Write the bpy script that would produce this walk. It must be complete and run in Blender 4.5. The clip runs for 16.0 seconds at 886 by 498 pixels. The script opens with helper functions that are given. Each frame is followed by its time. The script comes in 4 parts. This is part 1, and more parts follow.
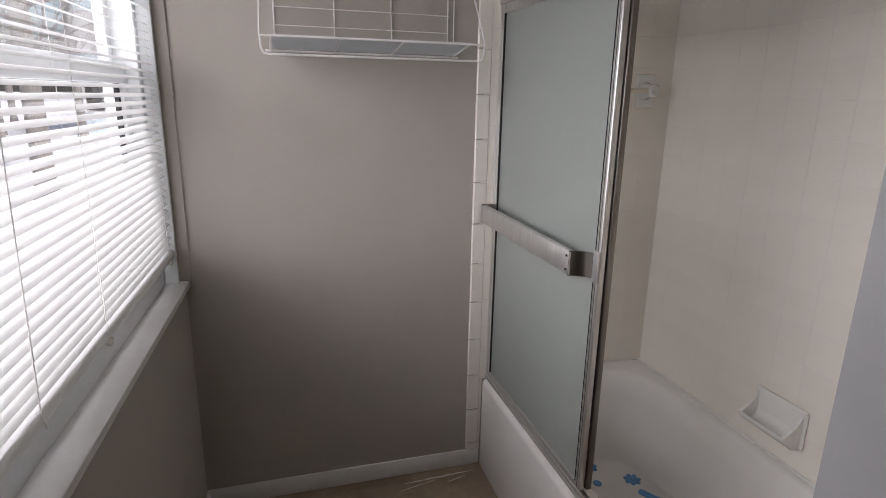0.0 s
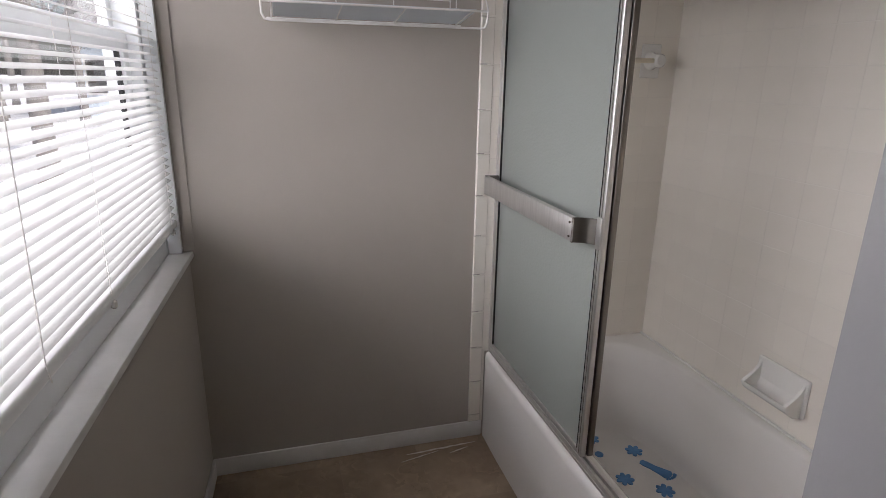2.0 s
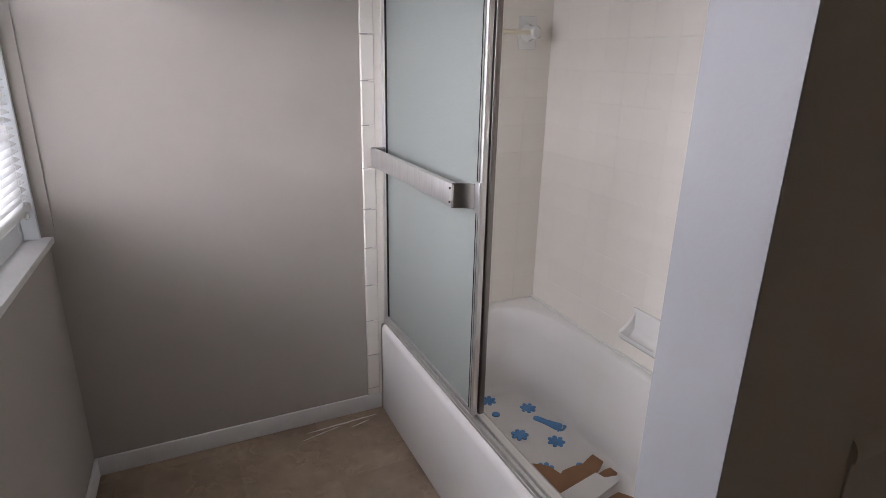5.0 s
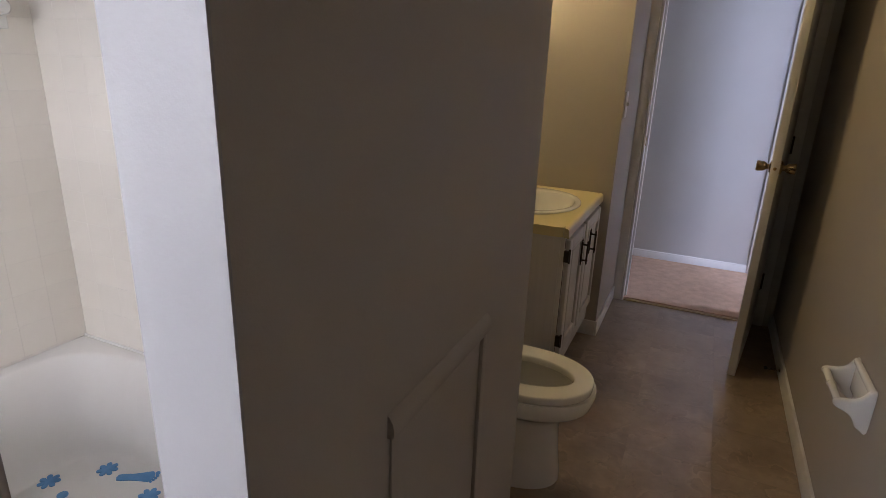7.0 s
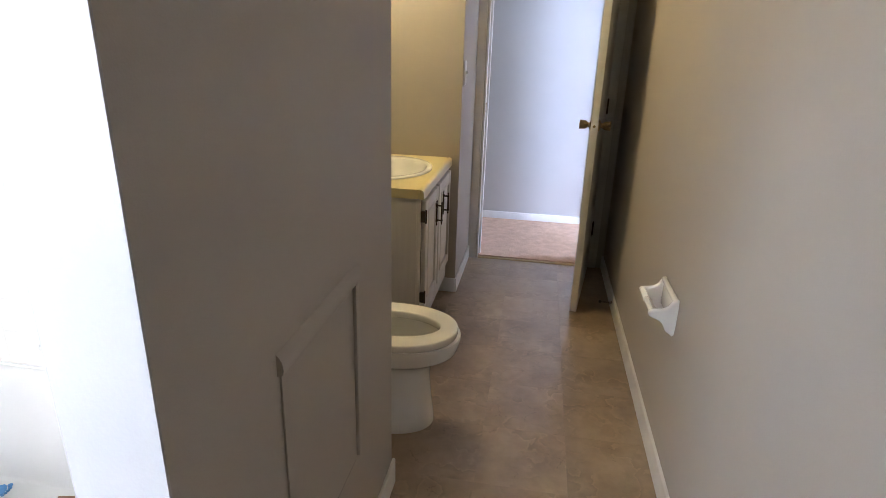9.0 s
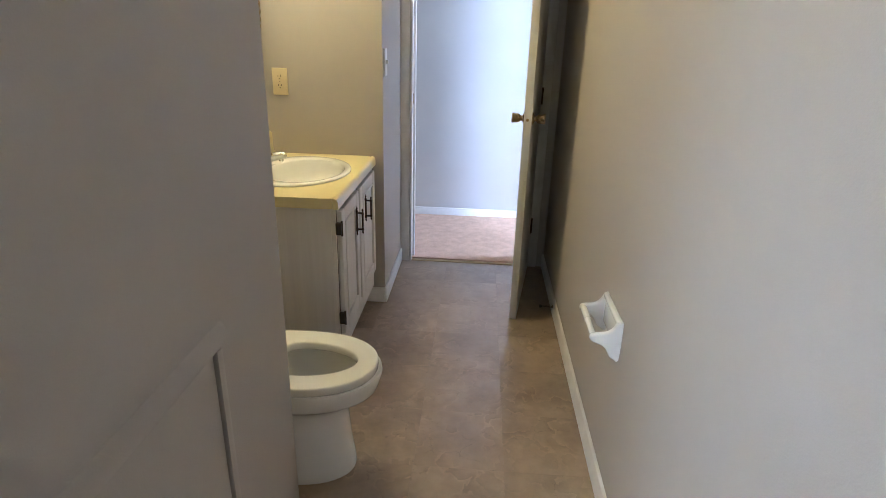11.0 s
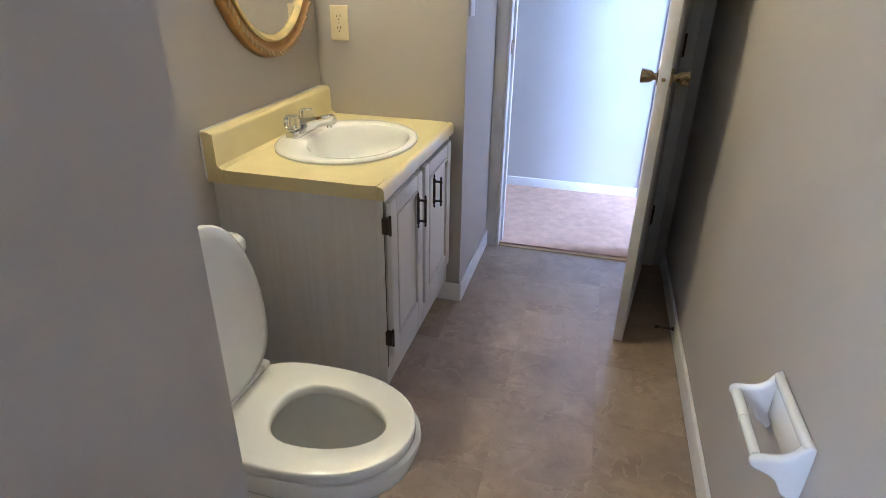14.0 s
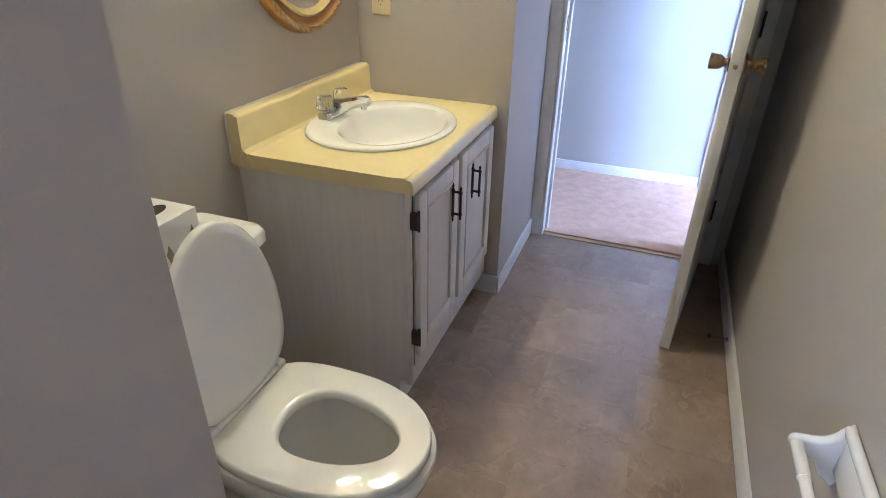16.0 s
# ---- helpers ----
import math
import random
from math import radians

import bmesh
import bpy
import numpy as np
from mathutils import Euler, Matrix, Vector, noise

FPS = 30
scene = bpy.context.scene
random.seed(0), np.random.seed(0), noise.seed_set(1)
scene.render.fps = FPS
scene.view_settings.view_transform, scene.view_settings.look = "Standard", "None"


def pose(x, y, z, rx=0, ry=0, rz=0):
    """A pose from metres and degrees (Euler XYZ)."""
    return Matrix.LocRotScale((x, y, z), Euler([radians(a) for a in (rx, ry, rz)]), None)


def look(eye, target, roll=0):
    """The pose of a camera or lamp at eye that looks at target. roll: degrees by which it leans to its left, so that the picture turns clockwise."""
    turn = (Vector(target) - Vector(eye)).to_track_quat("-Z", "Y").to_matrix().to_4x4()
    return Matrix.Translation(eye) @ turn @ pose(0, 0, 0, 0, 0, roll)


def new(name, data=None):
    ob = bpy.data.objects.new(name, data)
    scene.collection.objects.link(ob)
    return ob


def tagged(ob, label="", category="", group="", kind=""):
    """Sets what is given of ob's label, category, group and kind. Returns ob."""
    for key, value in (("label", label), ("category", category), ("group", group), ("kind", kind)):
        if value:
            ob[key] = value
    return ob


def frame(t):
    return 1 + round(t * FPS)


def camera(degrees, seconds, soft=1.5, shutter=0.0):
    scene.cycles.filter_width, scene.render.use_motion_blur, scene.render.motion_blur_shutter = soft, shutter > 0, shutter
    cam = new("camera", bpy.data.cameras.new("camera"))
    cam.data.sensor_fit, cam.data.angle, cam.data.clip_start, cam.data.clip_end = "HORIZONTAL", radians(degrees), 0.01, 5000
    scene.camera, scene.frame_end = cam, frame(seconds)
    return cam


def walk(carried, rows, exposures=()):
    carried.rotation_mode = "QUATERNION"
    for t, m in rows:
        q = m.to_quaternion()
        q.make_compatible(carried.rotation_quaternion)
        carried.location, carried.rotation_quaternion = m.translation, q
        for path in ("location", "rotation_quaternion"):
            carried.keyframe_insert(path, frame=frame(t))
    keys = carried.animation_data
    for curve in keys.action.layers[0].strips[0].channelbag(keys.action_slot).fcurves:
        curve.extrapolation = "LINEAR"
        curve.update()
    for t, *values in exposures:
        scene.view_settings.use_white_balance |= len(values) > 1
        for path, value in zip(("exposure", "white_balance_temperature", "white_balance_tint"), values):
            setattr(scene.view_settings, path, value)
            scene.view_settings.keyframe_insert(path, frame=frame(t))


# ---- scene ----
cam = camera(75.5, 16.0, soft=0.55)
PATH = [
    (0, (0.037, -0.006, 1.47), (0.587, 1.846, 0.95), 1.1),
    (0.5, (0.035, -0.017, 1.46), (0.573, 1.835, 0.932), 1.0),
    (1, (0.038, -0.017, 1.453), (0.583, 1.828, 0.905), 1.1),
    (1.5, (0.035, -0.016, 1.439), (0.571, 1.828, 0.879), 1.0),
    (2, (0.037, -0.015, 1.427), (0.572, 1.824, 0.853), 1.0),
    (2.5, (0.035, -0.016, 1.416), (0.582, 1.816, 0.832), 1.0),
    (3, (0.04, -0.015, 1.407), (0.616, 1.805, 0.81), 1.0),
    (3.2, (0.041, -0.015, 1.405), (0.63, 1.799, 0.803), 1.0),
    (5.3, (0.12, -0.054, 1.397), (1.079, 1.58, 0.754), 1.3),
    (5.5, (0.148, -0.05, 1.396), (1.221, 1.51, 0.752), 1.4),
    (6, (0.214, -0.048, 1.393), (1.565, 1.277, 0.745), 1.6),
    (6.5, (0.288, -0.043, 1.389), (1.847, 1.036, 0.751), 1.8),
    (7, (0.3, -0.045, 1.387), (2.037, 0.731, 0.768), 2.1),
    (7.5, (0.242, -0.051, 1.383), (2.058, 0.514, 0.763), 2.0),
    (8, (0.218, -0.064, 1.369), (2.068, 0.356, 0.735), 2.0),
    (8.5, (0.194, -0.067, 1.364), (2.054, 0.276, 0.712), 2.0),
    (9, (0.188, -0.065, 1.362), (2.048, 0.231, 0.688), 1.8),
    (11.5, (0.647, -0.129, 1.377), (2.507, -0.05, 0.648), 1.5),
    (12, (0.821, -0.124, 1.372), (2.677, -0.06, 0.632), 1.4),
    (12.5, (0.963, -0.124, 1.375), (2.795, 0.075, 0.598), 0.9),
    (13, (1.071, -0.127, 1.35), (2.873, 0.203, 0.548), 0.8),
    (13.5, (1.097, -0.132, 1.331), (2.858, 0.304, 0.49), 0.8),
    (14, (1.118, -0.133, 1.311), (2.856, 0.321, 0.433), 0.9),
    (14.5, (1.147, -0.15, 1.313), (2.858, 0.346, 0.404), 0.7),
    (15, (1.181, -0.158, 1.312), (2.854, 0.413, 0.377), 0.8),
    (15.5, (1.229, -0.154, 1.317), (2.88, 0.45, 0.364), 0.9),
    (16, (1.265, -0.142, 1.324), (2.906, 0.464, 0.355), 1.0),
]
EXPOSURES = [(0, -0.03, 6150, 20), (3.2, 0.12, 6100, 20), (5.5, 0.64, 5800, 22), (6.5, 0.82, 5650, 22), (7, 1.12, 5850, 20), (7.5, 1.63, 6050, 19), (8, 1.94, 5850, 19), (9, 2.27, 5500, 14), (11.5, 2.62, 4950, 10), (12.5, 2.69, 4720, 13), (14, 2.75, 4540, 15), (16, 2.79, 4520, 15)]
walk(cam, [(t, look(eye, target, roll)) for t, eye, target, roll in PATH], EXPOSURES)


# ---- world and lights ----
world = bpy.data.worlds.new("overcast_sky")
scene.world = world
world.use_nodes = True
sky = world.node_tree.nodes.new("ShaderNodeTexSky")
sky.sky_type, sky.sun_disc = "NISHITA", False
sky.sun_elevation, sky.sun_rotation, sky.air_density, sky.dust_density = radians(45), radians(130), 1.0, 4.0
world.node_tree.links.new(sky.outputs["Color"], world.node_tree.nodes["Background"].inputs["Color"])
world.node_tree.nodes["Background"].inputs["Strength"].default_value = 0.15


def lamp(name, kind, power, m, colour, **more):
    data = bpy.data.lights.new(name, kind)
    data.energy, data.color = power, colour
    if kind == "AREA":
        data.shape, data.size, data.size_y = "RECTANGLE", more["size"], more["size_y"]
    if kind == "SUN":
        data.angle = more["angle"]
    ob = new(name, data)
    ob.matrix_world = m
    return ob


lamp("sun", "SUN", 5.0, look((6, -5, 8), (0, 0, 0)), (1.0, 0.96, 0.9), angle=radians(12))
lamp("window_sky_light", "AREA", 90, look((-1.05, 1.1, 2.0), (0.6, 1.2, 1.3)), (1.0, 0.97, 0.93), size=2.3, size_y=2.3)
# Added fill lamp out of view, brightens the hall wall from one side
lamp("side_fill_light", "AREA", 31, look((2.05, -2.58, 1.5), (4.6, -0.3, 1.1)), (0.68, 0.76, 1.0), size=0.7, size_y=1.2)
# Added fill at the hall's unseen end, lifts the carpet and stub wall
lamp("hall_fill_light", "AREA", 22, look((4.35, -2.99, 1.5), (4.15, 0.2, 0.9)), (0.76, 0.84, 1.0), size=0.7, size_y=1.2)

# ---- building helpers ----
ORIGIN = {}


def mesh_of(name, bm, material, smooth=40):
    bmesh.ops.recalc_face_normals(bm, faces=bm.faces)
    me = bpy.data.meshes.new(name)
    bm.to_mesh(me)
    bm.free()
    if smooth:
        for p in me.polygons:
            p.use_smooth = True
        me.set_sharp_from_angle(angle=radians(smooth))
    me.materials.append(material)
    return me


def thing(name, place, label, category, group=""):
    ob = new(name)
    ob.empty_display_size = 0.05
    ob.location = place
    ORIGIN[ob.name] = Vector(place)
    return tagged(ob, label, category, group)


def part(name, bm, material, parent, label="", smooth=40):
    """One mesh, given in world places, under a thing or a part."""
    org = ORIGIN[parent.name]
    bmesh.ops.translate(bm, verts=bm.verts, vec=-org)
    ob = new(name, mesh_of(name, bm, material, smooth))
    ob.parent = parent
    ORIGIN[ob.name] = org
    return tagged(ob, label)


def single(name, bm, material, place, label, category, group="", smooth=40):
    """A thing of one mesh, given in world places."""
    bmesh.ops.translate(bm, verts=bm.verts, vec=-Vector(place))
    ob = new(name, mesh_of(name, bm, material, smooth))
    ob.location = place
    ORIGIN[ob.name] = Vector(place)
    return tagged(ob, label, category, group)


def structure(name, bm, material, label="", smooth=40):
    ob = new(name, mesh_of(name, bm, material, smooth))
    ORIGIN[ob.name] = Vector((0, 0, 0))
    return tagged(ob, label, kind="structure")


def box(x0, x1, y0, y1, z0, z1, bevel=0.0, seg=2, bm=None):
    own = bmesh.new()
    bmesh.ops.create_cube(own, size=1)
    for v in own.verts:
        v.co = Vector(((x0 + x1) / 2 + v.co.x * (x1 - x0), (y0 + y1) / 2 + v.co.y * (y1 - y0), (z0 + z1) / 2 + v.co.z * (z1 - z0)))
    if bevel:
        bmesh.ops.bevel(own, geom=own.edges[:], offset=bevel, segments=seg, affect="EDGES", profile=0.5)
    return merged(bm, own)


def merged(bm, own):
    if bm is None:
        return own
    me = bpy.data.meshes.new("joined")
    own.to_mesh(me)
    own.free()
    bm.from_mesh(me)
    bpy.data.meshes.remove(me)
    return bm


def loft(loops, closed=True, cap0=False, cap1=False, bm=None, wrap=False):
    bm = bm or bmesh.new()
    rows = [[bm.verts.new(p) for p in loop] for loop in loops]
    pairs = list(zip(rows, rows[1:])) + ([(rows[-1], rows[0])] if wrap else [])
    for a, b in pairs:
        n = len(a)
        for i in range(n if closed else n - 1):
            bm.faces.new((a[i], a[(i + 1) % n], b[(i + 1) % n], b[i]))
    if cap0:
        bm.faces.new(rows[0])
    if cap1:
        bm.faces.new(rows[-1])
    return bm


def tube(points, r, seg=8, bm=None):
    """A round bar along the points."""
    pts = [Vector(p) for p in points]
    loops = []
    for i, p in enumerate(pts):
        way = ((pts[min(i + 1, len(pts) - 1)] - p).normalized() + (p - pts[max(i - 1, 0)]).normalized()).normalized()
        side = way.orthogonal().normalized() if i == 0 else (side - way * side.dot(way)).normalized()
        up = way.cross(side)
        loops.append([p + r * (math.cos(a) * side + math.sin(a) * up) for a in (math.tau * k / seg for k in range(seg))])
    return loft(loops, True, True, True, bm)


def lathe(profile, centre, axis="z", seg=24, bm=None):
    """A turned shape: rows of radius and height along the axis."""
    c = Vector(centre)
    spin = {"z": ((1, 0, 0), (0, 1, 0), (0, 0, 1)), "y": ((1, 0, 0), (0, 0, 1), (0, 1, 0)), "x": ((0, 1, 0), (0, 0, 1), (1, 0, 0))}[axis]
    u, v, w = (Vector(a) for a in spin)
    loops = [[c + r * (math.cos(a) * u + math.sin(a) * v) + h * w for a in (math.tau * k / seg for k in range(seg))] for r, h in profile]
    return loft(loops, True, True, True, bm)


def squircle(x0, x1, y0, y1, z, n=5.0, count=48):
    pts = []
    for k in range(count):
        a = math.tau * k / count
        c, s = math.cos(a), math.sin(a)
        d = (abs(c) ** n + abs(s) ** n) ** (-1 / n)
        pts.append(Vector(((x0 + x1) / 2 + c * d * (x1 - x0) / 2, (y0 + y1) / 2 + s * d * (y1 - y0) / 2, z)))
    return pts


def egg(cx, half, front, mid, back, z, count=40, n=2.0, rear=3.0):
    """A bowl's outline: widest at y = mid, its nose at y = front."""
    pts = []
    for k in range(count):
        a = math.tau * k / count
        c, s = math.cos(a), math.sin(a)
        reach = (mid - front) if s < 0 else (back - mid)
        m = n if s < 0 else rear
        d = (abs(c) ** m + abs(s) ** m) ** (-1 / m)
        pts.append(Vector((cx + half * c * d, mid + reach * s * d, z)))
    return pts


def plate(outline, axis, a, b, bm=None):
    """A flat shape of (u, v) points, thick from a to b along the axis."""
    def at(u, v, w):
        return {"x": (w, u, v), "y": (u, w, v), "z": (u, v, w)}[axis]
    return loft([[at(u, v, a) for u, v in outline], [at(u, v, b) for u, v in outline]], True, True, True, bm)


def skew(bm):
    """The window wall runs a little out of square."""
    for v in bm.verts:
        v.co.x -= (1.935 - v.co.y) * 0.048
    return bm


# ---- materials ----
def material(name, base, rough=0.5, metal=0.0, second=None, scale=6.0, mix=0.5, fine=120.0, bump=0.05, stretch=(1, 1, 1), piece=0.0, coat=0.0):
    """A painted or plain surface with broad and fine variation, and relief."""
    m = bpy.data.materials.new(name)
    m.use_nodes = True
    nt = m.node_tree
    n, link = nt.nodes, nt.links.new
    b = n["Principled BSDF"]
    second = second or tuple(c * 0.9 for c in base)
    co = n.new("ShaderNodeTexCoord")
    mp = n.new("ShaderNodeMapping")
    mp.inputs["Scale"].default_value = stretch
    link(co.outputs["Object"], mp.inputs["Vector"])
    broad = n.new("ShaderNodeTexNoise")
    broad.inputs["Scale"].default_value, broad.inputs["Detail"].default_value, broad.inputs["Roughness"].default_value = scale, 6, 0.6
    grain = n.new("ShaderNodeTexNoise")
    grain.inputs["Scale"].default_value, grain.inputs["Detail"].default_value = fine, 3
    link(mp.outputs[0], broad.inputs["Vector"]), link(mp.outputs[0], grain.inputs["Vector"])
    ramp = n.new("ShaderNodeValToRGB")
    ramp.color_ramp.elements[0].position, ramp.color_ramp.elements[1].position = 0.5 - 0.25 * mix - 0.05, 0.5 + 0.25 * mix + 0.05
    ramp.color_ramp.elements[0].color, ramp.color_ramp.elements[1].color = (*second, 1), (*base, 1)
    link(broad.outputs["Fac"], ramp.inputs["Fac"])
    out = ramp.outputs["Color"]
    if piece:
        info, hue = n.new("ShaderNodeObjectInfo"), n.new("ShaderNodeHueSaturation")
        span = n.new("ShaderNodeMapRange")
        span.inputs["To Min"].default_value, span.inputs["To Max"].default_value = 1 - piece, 1 + piece
        link(info.outputs["Random"], span.inputs["Value"]), link(span.outputs[0], hue.inputs["Value"]), link(out, hue.inputs["Color"])
        out = hue.outputs["Color"]
    link(out, b.inputs["Base Color"])
    rr = n.new("ShaderNodeMapRange")
    rr.inputs["To Min"].default_value, rr.inputs["To Max"].default_value = max(0.02, rough * 0.85), min(1.0, rough * 1.15)
    link(broad.outputs["Fac"], rr.inputs["Value"]), link(rr.outputs[0], b.inputs["Roughness"])
    b.inputs["Metallic"].default_value, b.inputs["Coat Weight"].default_value = metal, coat
    if bump:
        bp = n.new("ShaderNodeBump")
        bp.inputs["Strength"].default_value, bp.inputs["Distance"].default_value = bump, 0.004
        link(grain.outputs["Fac"], bp.inputs["Height"]), link(bp.outputs[0], b.inputs["Normal"])
    return m


def glow(name, colour, power):
    m = material(name, colour, 0.3)
    b = m.node_tree.nodes["Principled BSDF"]
    b.inputs["Emission Color"].default_value, b.inputs["Emission Strength"].default_value = (*colour, 1), power
    return m


def glass(name, colour, rough, relief=0.0, scale=90.0):
    m = material(name, colour, rough, bump=relief, fine=scale)
    b = m.node_tree.nodes["Principled BSDF"]
    b.inputs["Transmission Weight"].default_value, b.inputs["IOR"].default_value = 1.0, 1.45
    for link in list(b.inputs["Base Color"].links) + list(b.inputs["Roughness"].links):
        m.node_tree.links.remove(link)
    b.inputs["Base Color"].default_value, b.inputs["Roughness"].default_value = (*colour, 1), rough
    return m


GREY_PAINT = material("grey_wall_paint", (0.435, 0.398, 0.35), 0.55, second=(0.41, 0.374, 0.328), scale=2.2, fine=260, bump=0.12)
HALL_PAINT = material("hall_wall_paint", (0.6, 0.59, 0.565), 0.6, second=(0.57, 0.56, 0.535), scale=2.0, fine=240, bump=0.12)
WHITE_PAINT = material("white_gloss_paint", (0.78, 0.77, 0.75), 0.35, second=(0.7, 0.69, 0.66), scale=9, fine=90, bump=0.06)
# White paint of the partition's end, darkened: its shade is put into the colour
CAP_PAINT = material("shaded_white_gloss_paint", (0.38, 0.378, 0.378), 0.42, second=(0.355, 0.353, 0.353), scale=4, fine=160, bump=0.08)
CEILING_PAINT = material("ceiling_paint", (0.75, 0.74, 0.72), 0.8, scale=4, fine=200, bump=0.3)
TILE_WHITE = material("white_glazed_tile", (0.80, 0.757, 0.68), 0.16, second=(0.77, 0.727, 0.65), scale=5, fine=30, bump=0.03, piece=0.012)
GROUT = material("white_grout", (0.76, 0.72, 0.65), 0.8, scale=25, fine=300, bump=0.2)
TUB_ENAMEL = material("white_enamel", (0.77, 0.75, 0.72), 0.14, second=(0.74, 0.72, 0.68), scale=3, fine=25, bump=0.015, coat=0.4)
PORCELAIN = material("white_porcelain", (0.78, 0.77, 0.73), 0.1, second=(0.75, 0.74, 0.7), scale=4, fine=20, bump=0.01, coat=0.5)
SEAT_PLASTIC = material("off_white_plastic", (0.79, 0.775, 0.72), 0.09, second=(0.765, 0.75, 0.69), scale=5, fine=40, bump=0.008, coat=0.4)
ALUMINIUM = material("satin_aluminium", (0.76, 0.75, 0.73), 0.34, metal=0.9, second=(0.66, 0.65, 0.63), scale=20, fine=200, bump=0.05, stretch=(6, 6, 0.4))
# Darker copy of the frame metal, with shade put into its colour
SHADED_METAL = material("shaded_steel", (0.27, 0.25, 0.225), 0.32, metal=1.0, scale=14, fine=150, bump=0.05)
CHROME = material("chrome", (0.75, 0.75, 0.74), 0.08, metal=1.0, second=(0.68, 0.68, 0.67), scale=12, fine=60, bump=0.01)
BRASS = material("aged_brass", (0.42, 0.31, 0.15), 0.28, metal=1.0, second=(0.27, 0.2, 0.11), scale=25, fine=120, bump=0.05)
BLACK_IRON = material("black_iron", (0.035, 0.028, 0.024), 0.45, metal=0.6, second=(0.07, 0.05, 0.035), scale=40, fine=150, bump=0.2)
RUBBER = material("black_rubber", (0.02, 0.02, 0.02), 0.7, scale=20, fine=100, bump=0.1)
FROST = glass("frosted_glass", (0.40, 0.43, 0.40), 0.38, 0.35, 130)
FROST.node_tree.nodes["Principled BSDF"].inputs["Transmission Weight"].default_value = 0.55
CLEAR = glass("window_glass", (0.97, 0.99, 0.98), 0.0)
ACRYLIC = glass("clear_acrylic", (0.97, 0.97, 0.96), 0.05, 0.15, 60)
ACRYLIC.node_tree.nodes["Principled BSDF"].inputs["Transmission Weight"].default_value = 0.9
CREAM = material("cream_plastic", (0.74, 0.68, 0.53), 0.3, second=(0.7, 0.63, 0.48), scale=12, bump=0.02)
YELLOW_TOP = material("yellow_laminate", (0.66, 0.565, 0.275), 0.35, second=(0.615, 0.52, 0.245), scale=14, fine=180, bump=0.05)
CABINET = material("whitewashed_wood", (0.68, 0.65, 0.605), 0.5, second=(0.565, 0.535, 0.49), scale=4, mix=1.2, fine=60, bump=0.14, stretch=(14, 14, 0.5))
CABINET_DOOR = material("white_washed_door", (0.72, 0.69, 0.645), 0.42, second=(0.6, 0.57, 0.52), scale=5, mix=1.1, fine=60, bump=0.12, stretch=(13, 13, 0.5))
GOLD = material("antique_gold", (0.46, 0.28, 0.09), 0.38, metal=0.75, second=(0.26, 0.14, 0.06), scale=18, mix=0.8, fine=90, bump=0.3)
GOLD_BRIGHT = material("worn_gilt", (0.72, 0.56, 0.22), 0.3, metal=0.8, second=(0.42, 0.38, 0.22), scale=30, mix=0.8, fine=120, bump=0.25)
GOLD_LEAF = material("dull_carved_gilt", (0.50, 0.36, 0.16), 0.42, metal=0.7, second=(0.3, 0.24, 0.13), scale=40, mix=0.8, fine=120, bump=0.3)
MIRROR = material("mirror_silver", (0.86, 0.86, 0.84), 0.02, metal=1.0, second=(0.85, 0.85, 0.83), bump=0)
IVORY = material("ivory_plastic", (0.72, 0.62, 0.36), 0.35, second=(0.69, 0.59, 0.34), scale=10, fine=60, bump=0.02)
DARK = material("dark_slot", (0.02, 0.018, 0.015), 0.6, bump=0)
BLIND = material("white_vinyl_slat", (0.82, 0.82, 0.8), 0.4, second=(0.78, 0.78, 0.76), scale=6, fine=60, bump=0.02)
VINYL = material("white_window_vinyl", (0.84, 0.86, 0.87), 0.35, second=(0.78, 0.8, 0.81), scale=8, fine=60, bump=0.03)
def backlit(m, colour, share):
    """Thin vinyl that lets some of the daylight behind it through."""
    n, link = m.node_tree.nodes, m.node_tree.links.new
    through_it, both = n.new("ShaderNodeBsdfTranslucent"), n.new("ShaderNodeMixShader")
    through_it.inputs["Color"].default_value = (*colour, 1)
    both.inputs["Fac"].default_value = share
    link(n["Principled BSDF"].outputs[0], both.inputs[1]), link(through_it.outputs[0], both.inputs[2])
    link(both.outputs[0], n["Material Output"].inputs["Surface"])


backlit(BLIND, (0.88, 0.88, 0.87), 0.2)
CORD = material("white_cord", (0.75, 0.73, 0.7), 0.8, bump=0.2)
WIRE = material("white_coated_wire", (0.86, 0.85, 0.83), 0.35, second=(0.75, 0.73, 0.7), scale=15, bump=0.03)
LINER = material("pale_blue_liner", (0.66, 0.7, 0.74), 0.5, scale=6, bump=0.03)
DECAL = material("blue_rubber_decal", (0.10, 0.27, 0.55), 0.6, second=(0.13, 0.31, 0.6), scale=30, fine=200, bump=0.15)
CARDBOARD = material("brown_cardboard", (0.33, 0.18, 0.09), 0.85, second=(0.27, 0.145, 0.075), scale=12, fine=200, bump=0.2)
WHITE_CARD = material("white_coated_card", (0.7, 0.68, 0.65), 0.6, scale=8, fine=120, bump=0.08)
CARPET = material("pinkish_carpet", (0.70, 0.475, 0.34), 0.95, second=(0.5, 0.33, 0.23), scale=17, mix=0.8, fine=380, bump=1.0)
BULB = glow("warm_bulb", (1.0, 0.75, 0.34), 38)
GREEN_PRINT = material("green_leaf_print", (0.16, 0.2, 0.07), 0.5, second=(0.3, 0.3, 0.15), scale=60, bump=0)
SNOW = material("pale_ground", (0.78, 0.78, 0.77), 0.9, second=(0.6, 0.59, 0.56), scale=0.6, fine=20, bump=0.3)
